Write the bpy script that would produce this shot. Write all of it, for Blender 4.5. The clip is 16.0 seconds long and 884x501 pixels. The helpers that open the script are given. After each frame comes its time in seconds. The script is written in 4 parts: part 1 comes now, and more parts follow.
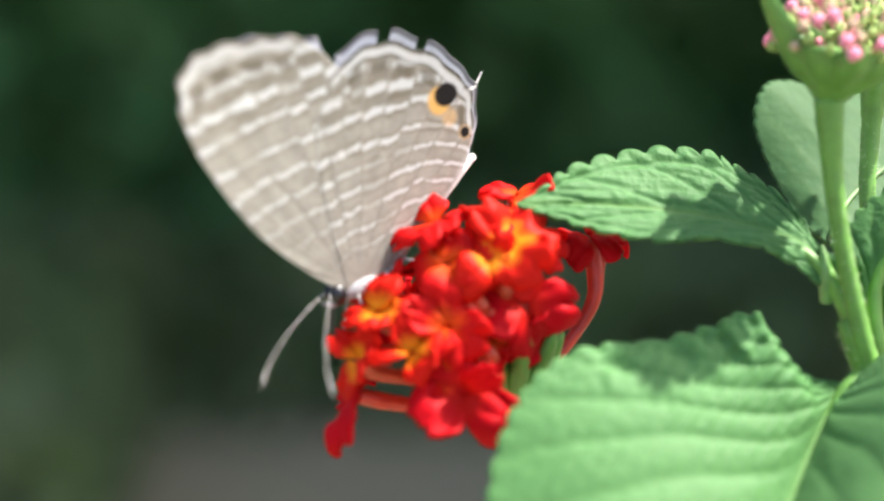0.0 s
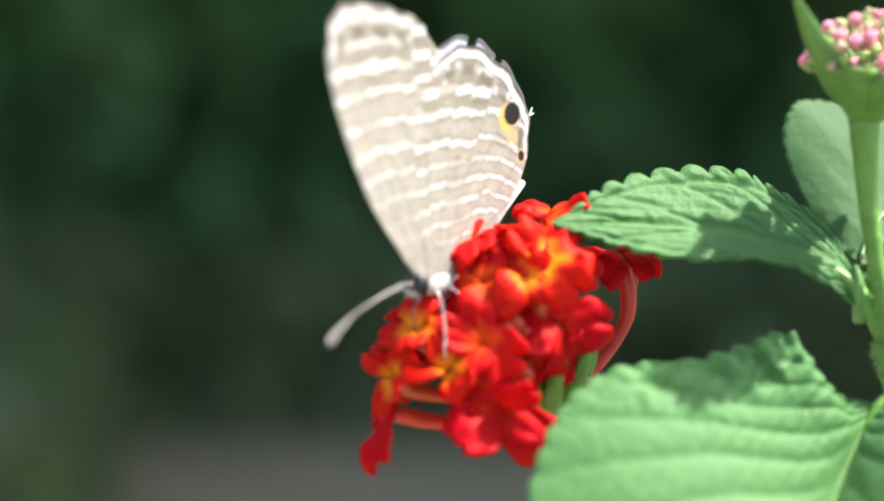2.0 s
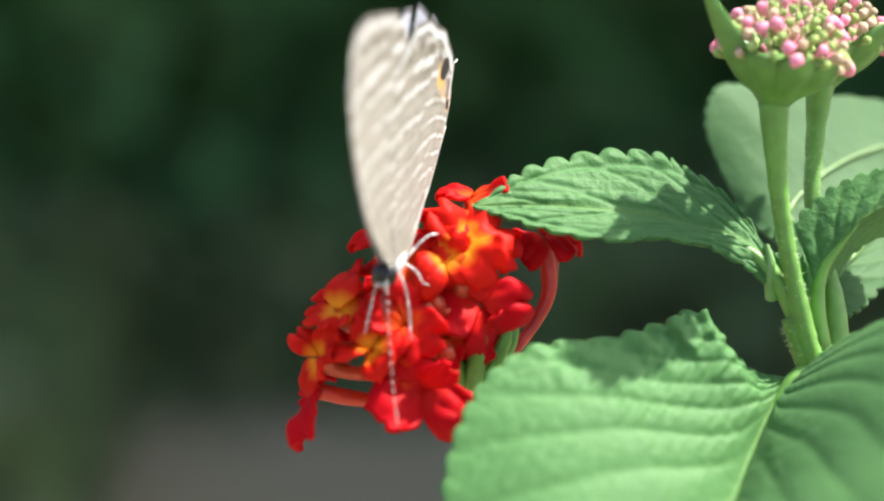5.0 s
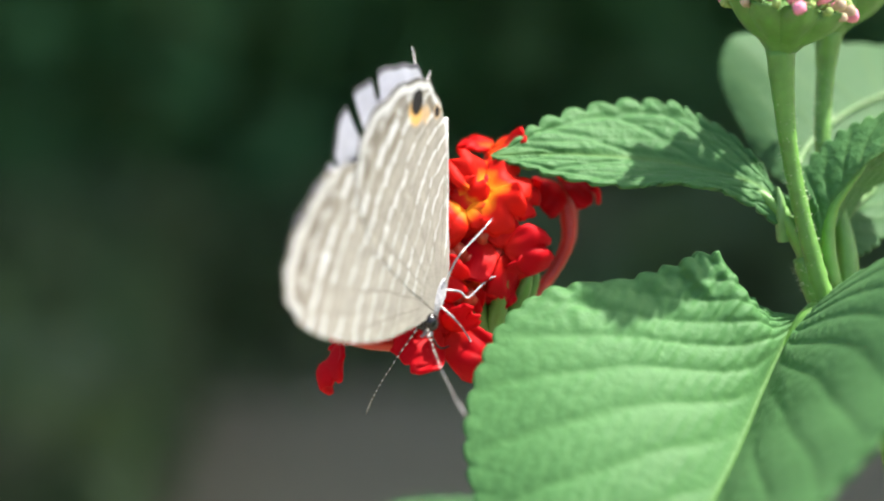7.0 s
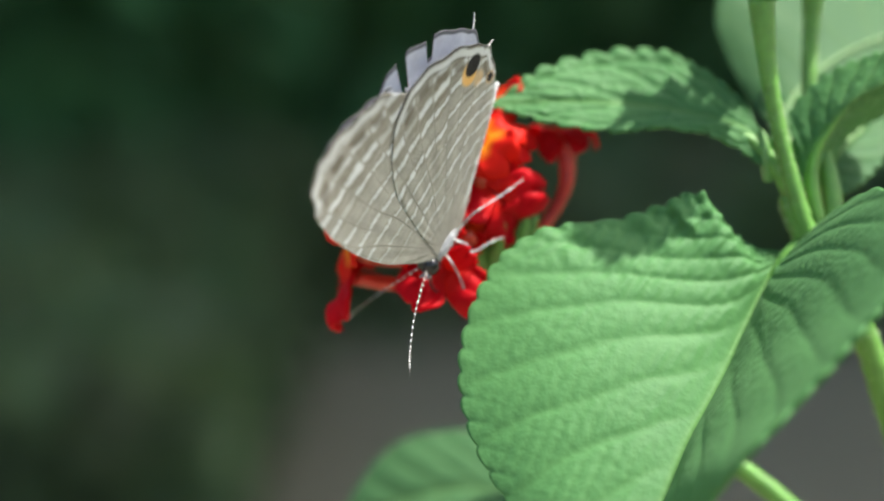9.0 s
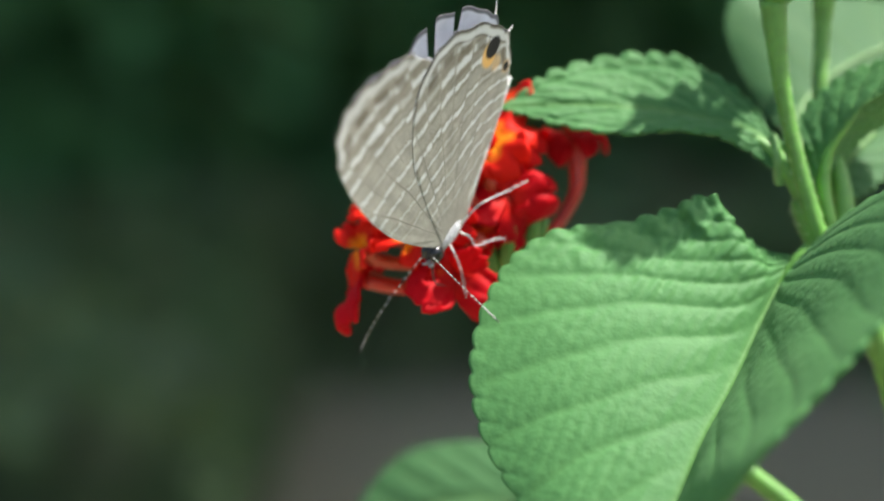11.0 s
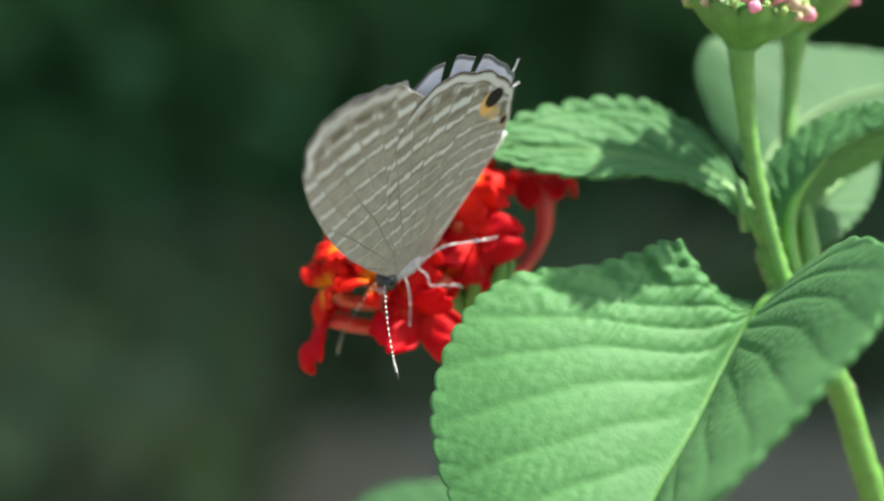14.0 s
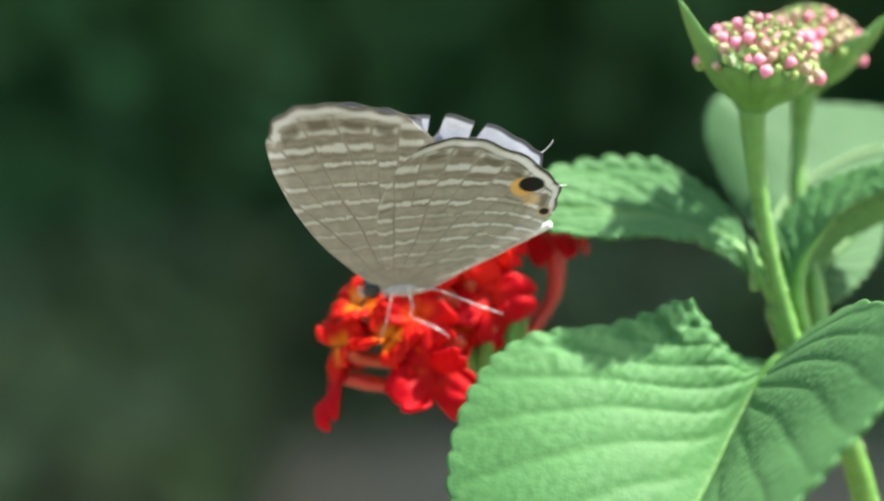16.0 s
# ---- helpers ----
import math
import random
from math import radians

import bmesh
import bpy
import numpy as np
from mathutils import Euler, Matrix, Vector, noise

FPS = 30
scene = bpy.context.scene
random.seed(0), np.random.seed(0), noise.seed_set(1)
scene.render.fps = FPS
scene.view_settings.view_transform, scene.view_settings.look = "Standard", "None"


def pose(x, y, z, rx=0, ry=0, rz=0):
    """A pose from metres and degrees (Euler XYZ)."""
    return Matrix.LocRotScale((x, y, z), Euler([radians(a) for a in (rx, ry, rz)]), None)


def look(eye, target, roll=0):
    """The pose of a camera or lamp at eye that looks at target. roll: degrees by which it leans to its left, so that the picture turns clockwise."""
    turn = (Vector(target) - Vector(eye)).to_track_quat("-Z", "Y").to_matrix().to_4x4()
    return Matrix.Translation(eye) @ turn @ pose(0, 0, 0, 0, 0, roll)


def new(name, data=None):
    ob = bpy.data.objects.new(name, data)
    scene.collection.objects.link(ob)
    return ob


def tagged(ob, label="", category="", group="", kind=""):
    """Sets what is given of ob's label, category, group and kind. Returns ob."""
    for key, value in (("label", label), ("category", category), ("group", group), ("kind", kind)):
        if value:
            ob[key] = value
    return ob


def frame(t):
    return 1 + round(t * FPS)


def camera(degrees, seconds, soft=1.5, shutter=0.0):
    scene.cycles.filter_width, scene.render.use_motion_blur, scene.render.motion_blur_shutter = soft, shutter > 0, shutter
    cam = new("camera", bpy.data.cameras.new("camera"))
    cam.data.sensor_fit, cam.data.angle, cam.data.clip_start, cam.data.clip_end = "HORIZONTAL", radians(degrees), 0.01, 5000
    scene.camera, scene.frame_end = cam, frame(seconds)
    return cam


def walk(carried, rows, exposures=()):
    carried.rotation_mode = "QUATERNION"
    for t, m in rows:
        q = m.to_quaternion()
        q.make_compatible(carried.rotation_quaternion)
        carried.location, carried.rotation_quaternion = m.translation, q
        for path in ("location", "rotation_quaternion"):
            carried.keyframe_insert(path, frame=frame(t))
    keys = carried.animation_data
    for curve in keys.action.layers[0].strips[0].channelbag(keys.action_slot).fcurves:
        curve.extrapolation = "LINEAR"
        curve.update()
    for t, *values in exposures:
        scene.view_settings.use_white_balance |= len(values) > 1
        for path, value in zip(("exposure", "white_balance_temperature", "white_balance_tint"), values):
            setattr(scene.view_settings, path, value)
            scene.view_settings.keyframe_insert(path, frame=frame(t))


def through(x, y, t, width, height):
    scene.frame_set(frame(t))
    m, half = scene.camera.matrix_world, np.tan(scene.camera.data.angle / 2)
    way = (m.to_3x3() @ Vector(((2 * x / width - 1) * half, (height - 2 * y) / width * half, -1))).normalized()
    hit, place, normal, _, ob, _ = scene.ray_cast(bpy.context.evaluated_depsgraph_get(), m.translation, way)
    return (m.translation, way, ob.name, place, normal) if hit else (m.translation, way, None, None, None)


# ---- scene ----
# A small pale butterfly feeding on a red lantana flower head. Plant code is in millimetres.
MM = 0.001
TILT = -12.0  # the lens looks down a little: the plant is laid out in the lens's level and then tipped

cam = camera(24.0, 16.0, soft=2.2)
cam.data.dof.use_dof = True
cam.data.dof.focus_distance = 0.150
cam.data.dof.aperture_fstop = 13.5

PATH = [
    (0.0, pose(-0.00937, -0.13968, 0.03190, 78.17, -2.29, -3.79)),
    (0.5, pose(-0.01327, -0.13631, 0.02700, 78.92, -2.45, -4.44)),
    (1.0, pose(-0.01378, -0.13544, 0.02873, 78.73, -2.79, -4.41)),
    (1.5, pose(-0.01390, -0.13618, 0.02930, 78.99, -2.84, -4.68)),
    (2.0, pose(-0.01365, -0.13933, 0.03215, 78.52, -2.72, -4.47)),
    (2.5, pose(-0.01140, -0.14161, 0.03343, 78.54, -2.34, -4.35)),
    (3.0, pose(-0.01098, -0.14201, 0.03433, 78.47, -2.52, -4.29)),
    (3.5, pose(-0.00992, -0.14250, 0.03333, 78.59, -2.66, -4.57)),
    (4.0, pose(-0.00991, -0.14225, 0.03443, 78.49, -2.48, -4.52)),
    (6.5, pose(-0.00486, -0.14960, 0.03317, 76.83, -1.10, -3.44)),
    (7.0, pose(-0.00477, -0.15056, 0.03369, 76.97, -0.67, -2.61)),
    (7.5, pose(-0.00393, -0.15200, 0.03356, 75.88, -0.23, -3.13)),
    (8.0, pose(0.00040, -0.15771, 0.03631, 75.67, 0.15, -1.07)),
    (10.5, pose(0.00465, -0.16015, 0.03148, 76.38, 1.10, 0.70)),
    (11.0, pose(0.00187, -0.15945, 0.03113, 77.11, 0.63, -0.01)),
    (11.5, pose(0.00413, -0.15932, 0.03250, 77.24, 0.69, 0.88)),
    (12.0, pose(0.00183, -0.15961, 0.03303, 77.81, 0.10, 0.68)),
    (12.5, pose(0.00000, -0.15878, 0.03375, 78.00, -0.00, -0.00)),
    (13.0, pose(0.00403, -0.15870, 0.03314, 77.35, -0.00, 1.04)),
    (13.5, pose(0.00337, -0.15990, 0.03361, 77.75, -0.19, 0.47)),
    (14.0, pose(0.00455, -0.15980, 0.03170, 78.06, -0.32, 0.22)),
    (14.5, pose(0.00430, -0.16006, 0.03202, 78.40, -0.58, -0.02)),
    (15.0, pose(0.00414, -0.16032, 0.03226, 78.69, -0.51, 0.14)),
    (15.5, pose(0.00411, -0.16038, 0.03227, 78.91, -0.45, 0.02)),
    (16.0, pose(0.00190, -0.16073, 0.03591, 78.29, -0.50, -0.30)),
]
walk(cam, PATH, exposures=[(0.0, 1.70, 6600, 12), (4.0, 1.62, 6600, 12), (7.0, 1.43, 6500, 10), (8.0, 1.35, 6450, 8), (10.5, 1.22, 6400, 6), (13.0, 1.36, 6400, 5), (16.0, 1.60, 6450, 6)])

# ---- daylight ----
world = bpy.data.worlds.new("sky")
scene.world = world
world.use_nodes = True
wn = world.node_tree.nodes
sky = wn.new("ShaderNodeTexSky")
sky.sky_type = "NISHITA"
sky.sun_disc = False
sky.sun_elevation = radians(60)
sky.sun_rotation = radians(75)
sky.dust_density = 4.0
sky.ozone_density = 0.6
wn["Background"].inputs[1].default_value = 0.12
world.node_tree.links.new(sky.outputs[0], wn["Background"].inputs[0])
sun_data = bpy.data.lights.new("sun", "SUN")
sun_data.energy, sun_data.angle, sun_data.color = 4.3, radians(1.2), (1.0, 0.965, 0.90)
sun = new("sun", sun_data)
sun.matrix_world = look((0.478, 0.125, 0.87), (0, 0, 0))


# ---- materials ----
def shader(name):
    m = bpy.data.materials.new(name)
    m.use_nodes = True
    t = m.node_tree
    return m, t, t.nodes["Principled BSDF"]


def ramp(t, fac, stops):
    r = t.nodes.new("ShaderNodeValToRGB")
    e = r.color_ramp.elements
    while len(e) < len(stops):
        e.new(0.5)
    for k, (p, c) in enumerate(stops):
        e[k].position, e[k].color = p, (*c, 1)
    t.links.new(fac, r.inputs[0])
    return r.outputs[0]


def noise_of(t, scale, detail=3.0, rough=0.55, coord=None):
    n = t.nodes.new("ShaderNodeTexNoise")
    n.inputs["Scale"].default_value, n.inputs["Detail"].default_value, n.inputs["Roughness"].default_value = scale, detail, rough
    if coord is None:
        coord = t.nodes.new("ShaderNodeTexCoord").outputs["Object"]
    t.links.new(coord, n.inputs["Vector"])
    return n.outputs["Fac"]


def mixed(t, fac, a, b, mode="MIX"):
    m = t.nodes.new("ShaderNodeMix")
    m.data_type, m.blend_type = "RGBA", mode
    for sock, v in ((m.inputs["Factor"], fac), (m.inputs[6], a), (m.inputs[7], b)):
        if isinstance(v, bpy.types.NodeSocket):
            t.links.new(v, sock)
        elif isinstance(v, (int, float)):
            sock.default_value = v
        else:
            sock.default_value = (*v, 1)
    return m.outputs[2]


def bumped(t, bsdf, height, strength, distance):
    b = t.nodes.new("ShaderNodeBump")
    b.inputs["Strength"].default_value, b.inputs["Distance"].default_value = strength, distance
    t.links.new(height, b.inputs["Height"])
    t.links.new(b.outputs[0], bsdf.inputs["Normal"])
    return b.outputs[0]


def glow_through(t, bsdf, colour, amount, normal=None):
    """Lets light through a thin blade: mixes a translucent layer under the gloss."""
    tr = t.nodes.new("ShaderNodeBsdfTranslucent")
    mx = t.nodes.new("ShaderNodeMixShader")
    mx.inputs[0].default_value = amount
    if isinstance(colour, bpy.types.NodeSocket):
        t.links.new(colour, tr.inputs[0])
    else:
        tr.inputs[0].default_value = (*colour, 1)
    if normal:
        t.links.new(normal, tr.inputs["Normal"])
    out = t.nodes["Material Output"]
    t.links.new(bsdf.outputs[0], mx.inputs[1])
    t.links.new(tr.outputs[0], mx.inputs[2])
    t.links.new(mx.outputs[0], out.inputs[0])


def attribute(t, name):
    a = t.nodes.new("ShaderNodeAttribute")
    a.attribute_name = name
    s = t.nodes.new("ShaderNodeSeparateColor")
    t.links.new(a.outputs["Color"], s.inputs[0])
    return s.outputs


def leaf_material(name, dark, light, through, thin=0.4, rough=0.45, pebble=0.5):
    m, t, b = shader(name)
    vein = attribute(t, "marks")[0]
    n1 = noise_of(t, 140, 4)
    n2 = noise_of(t, 1900, 3)
    c = ramp(t, n1, [(0.3, dark), (0.7, light)])
    c = mixed(t, n2, c, tuple(x * 1.08 for x in light))
    c2 = mixed(t, vein, c, (light[0] * 1.5, light[1] * 1.2, light[2] * 1.0))
    t.links.new(c2, b.inputs["Base Color"])
    b.inputs["Roughness"].default_value = rough
    b.inputs["Specular IOR Level"].default_value = 0.3 if rough < 0.55 else 0.2
    b.inputs["Sheen Weight"].default_value = 0.03 if rough < 0.6 else 0.0
    b.inputs["Sheen Tint"].default_value = (0.9, 1.0, 0.85, 1)
    vo = t.nodes.new("ShaderNodeTexVoronoi")
    vo.feature = "SMOOTH_F1"
    vo.inputs["Scale"].default_value = 1100
    t.links.new(t.nodes.new("ShaderNodeTexCoord").outputs["Object"], vo.inputs["Vector"])
    hump = t.nodes.new("ShaderNodeMath")
    hump.operation = "MULTIPLY_ADD"
    t.links.new(vo.outputs["Distance"], hump.inputs[0])
    hump.inputs[1].default_value = -1.2
    t.links.new(n2, hump.inputs[2])
    nrm = bumped(t, b, hump.outputs[0], pebble, 0.0003)
    tc = mixed(t, vein, through, tuple(x * 0.75 for x in through))
    tc = mixed(t, n1, tc, tuple(x * 0.8 for x in through))
    glow_through(t, b, tc, thin, nrm)
    return m


LEAF = leaf_material("leaf_green", (0.049, 0.150, 0.046), (0.082, 0.215, 0.068), (0.125, 0.34, 0.085), 0.34, 0.55, 0.5)
LEAF_BROAD = leaf_material("leaf_broad", (0.054, 0.160, 0.048), (0.087, 0.228, 0.072), (0.135, 0.35, 0.095), 0.30, 0.58, 0.20)
LEAF_PALE = leaf_material("leaf_underside", (0.050, 0.130, 0.050), (0.072, 0.175, 0.066), (0.105, 0.26, 0.085), 0.40, 0.6, 0.15)


def foliage_material(name, green, olive, brown, through):
    """Distant foliage: every leaf a little different, some yellowed or dry."""
    m, t, b = shader(name)
    each = t.nodes.new("ShaderNodeNewGeometry").outputs["Random Per Island"]
    drift = noise_of(t, 2.2, 2)
    c = ramp(t, each, [(0.0, green), (0.45, tuple(x * 1.5 for x in green)), (0.75, olive), (1.0, brown)])
    c = mixed(t, drift, c, olive)
    t.links.new(c, b.inputs["Base Color"])
    b.inputs["Roughness"].default_value = 0.7
    b.inputs["Specular IOR Level"].default_value = 0.2
    glow_through(t, b, through, 0.25)
    return m


LEAF_DARK = foliage_material("leaf_hedge", (0.045, 0.14, 0.055), (0.075, 0.175, 0.058), (0.12, 0.14, 0.07), (0.10, 0.24, 0.07))
LEAF_WEED = foliage_material("leaf_weed", (0.06, 0.13, 0.055), (0.12, 0.155, 0.075), (0.15, 0.145, 0.095), (0.16, 0.26, 0.07))


def stalk_material(name, base, rough=0.45):
    m, t, b = shader(name)
    n = noise_of(t, 700, 4)
    c = ramp(t, n, [(0.25, tuple(x * 0.75 for x in base)), (0.75, tuple(min(1, x * 1.25) for x in base))])
    t.links.new(c, b.inputs["Base Color"])
    b.inputs["Roughness"].default_value = rough
    b.inputs["Subsurface Weight"].default_value = 0.1
    b.inputs["Subsurface Radius"].default_value = (0.0006, 0.001, 0.0004)
    bumped(t, b, n, 0.4, 0.0002)
    return m


STALK = stalk_material("stem_green", (0.10, 0.25, 0.036))
RIB = stalk_material("rib_green", (0.13, 0.27, 0.075))
BRACT = stalk_material("bract_green", (0.09, 0.22, 0.04))
TUBE = stalk_material("corolla_tube", (0.50, 0.030, 0.012), 0.4)
TUBE_PALE = stalk_material("corolla_tube_young", (0.46, 0.055, 0.02), 0.4)


def petal_material(name, rim, throat, reach):
    """Petal: rim colour with a throat of another colour that reaches some way out."""
    m, t, b = shader(name)
    g = attribute(t, "marks")
    n = noise_of(t, 420, 4)
    n2 = noise_of(t, 2600, 2)
    c = ramp(t, g[0], [(0.0, rim), (max(0.02, 0.72 - reach), rim), (0.95 - reach * 0.5, throat), (1.0, throat)])
    dark = mixed(t, 1.0, c, (0.82, 0.68, 0.68), "MULTIPLY")
    c = mixed(t, n, dark, c)
    t.links.new(c, b.inputs["Base Color"])
    b.inputs["Roughness"].default_value = 0.55
    b.inputs["Specular IOR Level"].default_value = 0.12
    nrm = bumped(t, b, n2, 0.35, 0.00015)
    glow_through(t, b, c, 0.42, nrm)
    return m


CRIMSON = petal_material("petal_crimson", (0.64, 0.004, 0.012), (0.70, 0.016, 0.010), 0.2)
SCARLET = petal_material("petal_scarlet", (0.72, 0.010, 0.010), (0.86, 0.10, 0.010), 0.20)
ORANGE = petal_material("petal_orange", (0.76, 0.018, 0.008), (1.0, 0.42, 0.02), 0.22)


def wing_material(name, ground, pale, thin, bar=(0.56, 0.52, 0.46)):
    m, t, b = shader(name)
    k = attribute(t, "marks")
    n = noise_of(t, 900, 4)
    n2 = noise_of(t, 6000, 2)
    g = ramp(t, n, [(0.3, tuple(x * 0.82 for x in ground)), (0.7, tuple(x * 1.12 for x in ground))])
    bars = t.nodes.new("ShaderNodeAttribute")
    bars.attribute_name = "marks"
    g = mixed(t, bars.outputs["Alpha"], g, tuple(x * y for x, y in zip(ground, bar)))
    c = mixed(t, k[0], g, pale)
    c = mixed(t, k[2], c, (0.85, 0.46, 0.09))
    c = mixed(t, k[1], c, (0.012, 0.010, 0.010))
    t.links.new(c, b.inputs["Base Color"])
    b.inputs["Roughness"].default_value = 0.6
    b.inputs["Sheen Weight"].default_value = 0.05
    b.inputs["Specular IOR Level"].default_value = 0.12
    nrm = bumped(t, b, n2, 0.4, 0.00008)
    glow_through(t, b, c, thin, nrm)
    return m


WING = wing_material("wing_underside", (0.352, 0.334, 0.286), (0.61, 0.62, 0.61), 0.26)
WING_TOP = wing_material("wing_upperside", (0.68, 0.70, 0.76), (0.74, 0.76, 0.82), 0.5)
# outer face of the torn wing, whitened to brighten the light coming through
WING_BRIGHTENED = wing_material("wing_brightened", (0.60, 0.62, 0.67), (0.70, 0.72, 0.76), 0.5)


def plain(name, base, rough, scale=3000, var=0.25, strength=0.4, dist=0.0001, spec=0.5):
    m, t, b = shader(name)
    n = noise_of(t, scale, 4)
    c = ramp(t, n, [(0.3, tuple(x * (1 - var) for x in base)), (0.7, tuple(min(1, x * (1 + var)) for x in base))])
    t.links.new(c, b.inputs["Base Color"])
    b.inputs["Roughness"].default_value = rough
    b.inputs["Specular IOR Level"].default_value = spec
    bumped(t, b, n, strength, dist)
    return m


HAIR = plain("stem_hair", (0.42, 0.52, 0.30), 0.6)
FUR = plain("white_scales", (0.36, 0.36, 0.37), 0.85, 2500, 0.3, 0.8, 0.0002)
FUR_WHITE = plain("abdomen_scales", (0.66, 0.66, 0.64), 0.85, 2500, 0.2, 0.8, 0.0002)
FUR_DARK = plain("grey_scales", (0.035, 0.035, 0.04), 0.8, 2500, 0.4, 0.8, 0.0002)
EYE = plain("eye_black", (0.008, 0.008, 0.009), 0.22, 9000, 0.2, 0.1, 0.00002)
BLACK = plain("antenna_black", (0.03, 0.025, 0.022), 0.6)
WHITE = plain("antenna_white", (0.72, 0.70, 0.66), 0.7)
PINK = plain("bud_pink", (0.72, 0.24, 0.34), 0.75, 1200, 0.2, spec=0.2)
LIME = plain("bud_lime", (0.30, 0.42, 0.13), 0.75, 1200, 0.3, spec=0.2)
BLUSH = plain("bud_blush", (0.47, 0.35, 0.24), 0.75, 1200, 0.25, spec=0.2)


def soil_material():
    m, t, b = shader("soil")
    n1 = noise_of(t, 3.0, 5)
    n2 = noise_of(t, 60, 6, 0.7)
    c = ramp(t, n1, [(0.3, (0.20, 0.165, 0.105)), (0.7, (0.31, 0.26, 0.17))])
    c = mixed(t, n2, c, (0.22, 0.22, 0.15))
    t.links.new(c, b.inputs["Base Color"])
    b.inputs["Roughness"].default_value = 0.95
    bumped(t, b, n2, 0.8, 0.01)
    return m


SOIL = soil_material()
BARK = plain("bark", (0.13, 0.10, 0.075), 0.9, 40, 0.4, 0.9, 0.01)


# ---- mesh helpers (millimetres in, metres out) ----
def part(name, mesh, material, parent=None, label="", kind=""):
    """Links a mesh as one object, under a thing or a part where one is given."""
    if material is not None:
        for m in material if isinstance(material, (list, tuple)) else [material]:
            mesh.materials.append(m)
    ob = new(name, mesh)
    if parent is not None:
        ob.parent = parent
    if label or kind:
        tagged(ob, label, kind=kind)
    return ob


def thing(name, label, category, group="", tip=True):
    ob = new(name)
    ob.empty_display_size = 0.005
    if tip:
        ob.matrix_basis = pose(0, 0, 0, TILT)
    return tagged(ob, label, category, group)


def mesh_of(verts, faces, marks=None, smooth=True, indices=None, scale=MM):
    me = bpy.data.meshes.new("mesh")
    me.from_pydata([tuple(c * scale for c in v) for v in verts], [], faces)
    if marks is not None:
        a = me.attributes.new("marks", "FLOAT_COLOR", "POINT")
        a.data.foreach_set("color", np.asarray(marks, dtype=np.float32).ravel())
    me.polygons.foreach_set("use_smooth", [smooth] * len(me.polygons))
    if indices is not None:
        me.polygons.foreach_set("material_index", indices)
    me.update()
    return me


def curve(points, n):
    """Catmull-Rom through points, n samples."""
    p = np.asarray(points, float)
    q = np.vstack([2 * p[0] - p[1], p, 2 * p[-1] - p[-2]])
    out = []
    for s in np.linspace(0, len(p) - 1, n):
        k = min(int(s), len(p) - 2)
        f = s - k
        a, b, c, d = q[k:k + 4]
        out.append(0.5 * (2 * b + (c - a) * f + (2 * a - 5 * b + 4 * c - d) * f * f + (3 * b - a - 3 * c + d) * f ** 3))
    return np.array(out)


def tube(points, radii, n=24, sides=10, knobs=0.0):
    """A closed tube along a curve; radii are spread evenly along it."""
    c = curve(points, n)
    r = np.interp(np.linspace(0, 1, n), np.linspace(0, 1, len(radii)), radii)
    verts, faces = [], []
    side = None
    for i in range(n):
        tan = c[min(i + 1, n - 1)] - c[max(i - 1, 0)]
        tan = tan / (np.linalg.norm(tan) + 1e-9)
        if side is None:
            side = np.cross(tan, (0.3, 0.9, 0.2))
        side = side - tan * (side @ tan)
        side = side / (np.linalg.norm(side) + 1e-9)
        up = np.cross(tan, side)
        for j in range(sides):
            a = 2 * math.pi * j / sides
            k = r[i] * (1 + knobs * noise.noise(Vector((i * 0.9, j * 1.3, points[0][0]))))
            verts.append(c[i] + (side * math.cos(a) + up * math.sin(a)) * k)
    for i in range(n - 1):
        for j in range(sides):
            k = (j + 1) % sides
            faces.append((i * sides + j, i * sides + k, (i + 1) * sides + k, (i + 1) * sides + j))
    verts += [c[0], c[-1]]
    for j in range(sides):
        k = (j + 1) % sides
        faces.append((len(verts) - 2, k, j))
        faces.append((len(verts) - 1, (n - 1) * sides + j, (n - 1) * sides + k))
    return verts, faces


def joined(*pieces):
    verts, faces = [], []
    for v, f in pieces:
        k = len(verts)
        verts += list(v)
        faces += [tuple(i + k for i in q) for q in f]
    return verts, faces


def slab(grid, thick, marks=None):
    """A sheet given as a grid of points, made solid: the back lies thick under the front, with a rim."""
    g = np.asarray(grid, float)
    a, b = g.shape[:2]
    du = np.gradient(g, axis=0)
    dv = np.gradient(g, axis=1)
    nrm = np.cross(du, dv)
    nrm /= np.linalg.norm(nrm, axis=2, keepdims=True) + 1e-12
    back = g - nrm * thick
    verts = np.vstack([g.reshape(-1, 3), back.reshape(-1, 3)])
    faces, idx = [], []
    m = a * b
    for i in range(a - 1):
        for j in range(b - 1):
            p, q, r, s = i * b + j, i * b + j + 1, (i + 1) * b + j + 1, (i + 1) * b + j
            faces.append((p, s, r, q))
            faces.append((p + m, q + m, r + m, s + m))
            idx += [0, 1]
    ring = [j for j in range(b)] + [i * b + b - 1 for i in range(1, a)] + [(a - 1) * b + j for j in range(b - 2, -1, -1)] + [i * b for i in range(a - 2, 0, -1)]
    for k in range(len(ring)):
        p, q = ring[k], ring[(k + 1) % len(ring)]
        faces.append((p, q, q + m, p + m))
        idx.append(0)
    mk = None
    if marks is not None:
        mk = np.concatenate([np.asarray(marks).reshape(-1, 4)] * 2)
    return verts.tolist(), faces, mk, idx


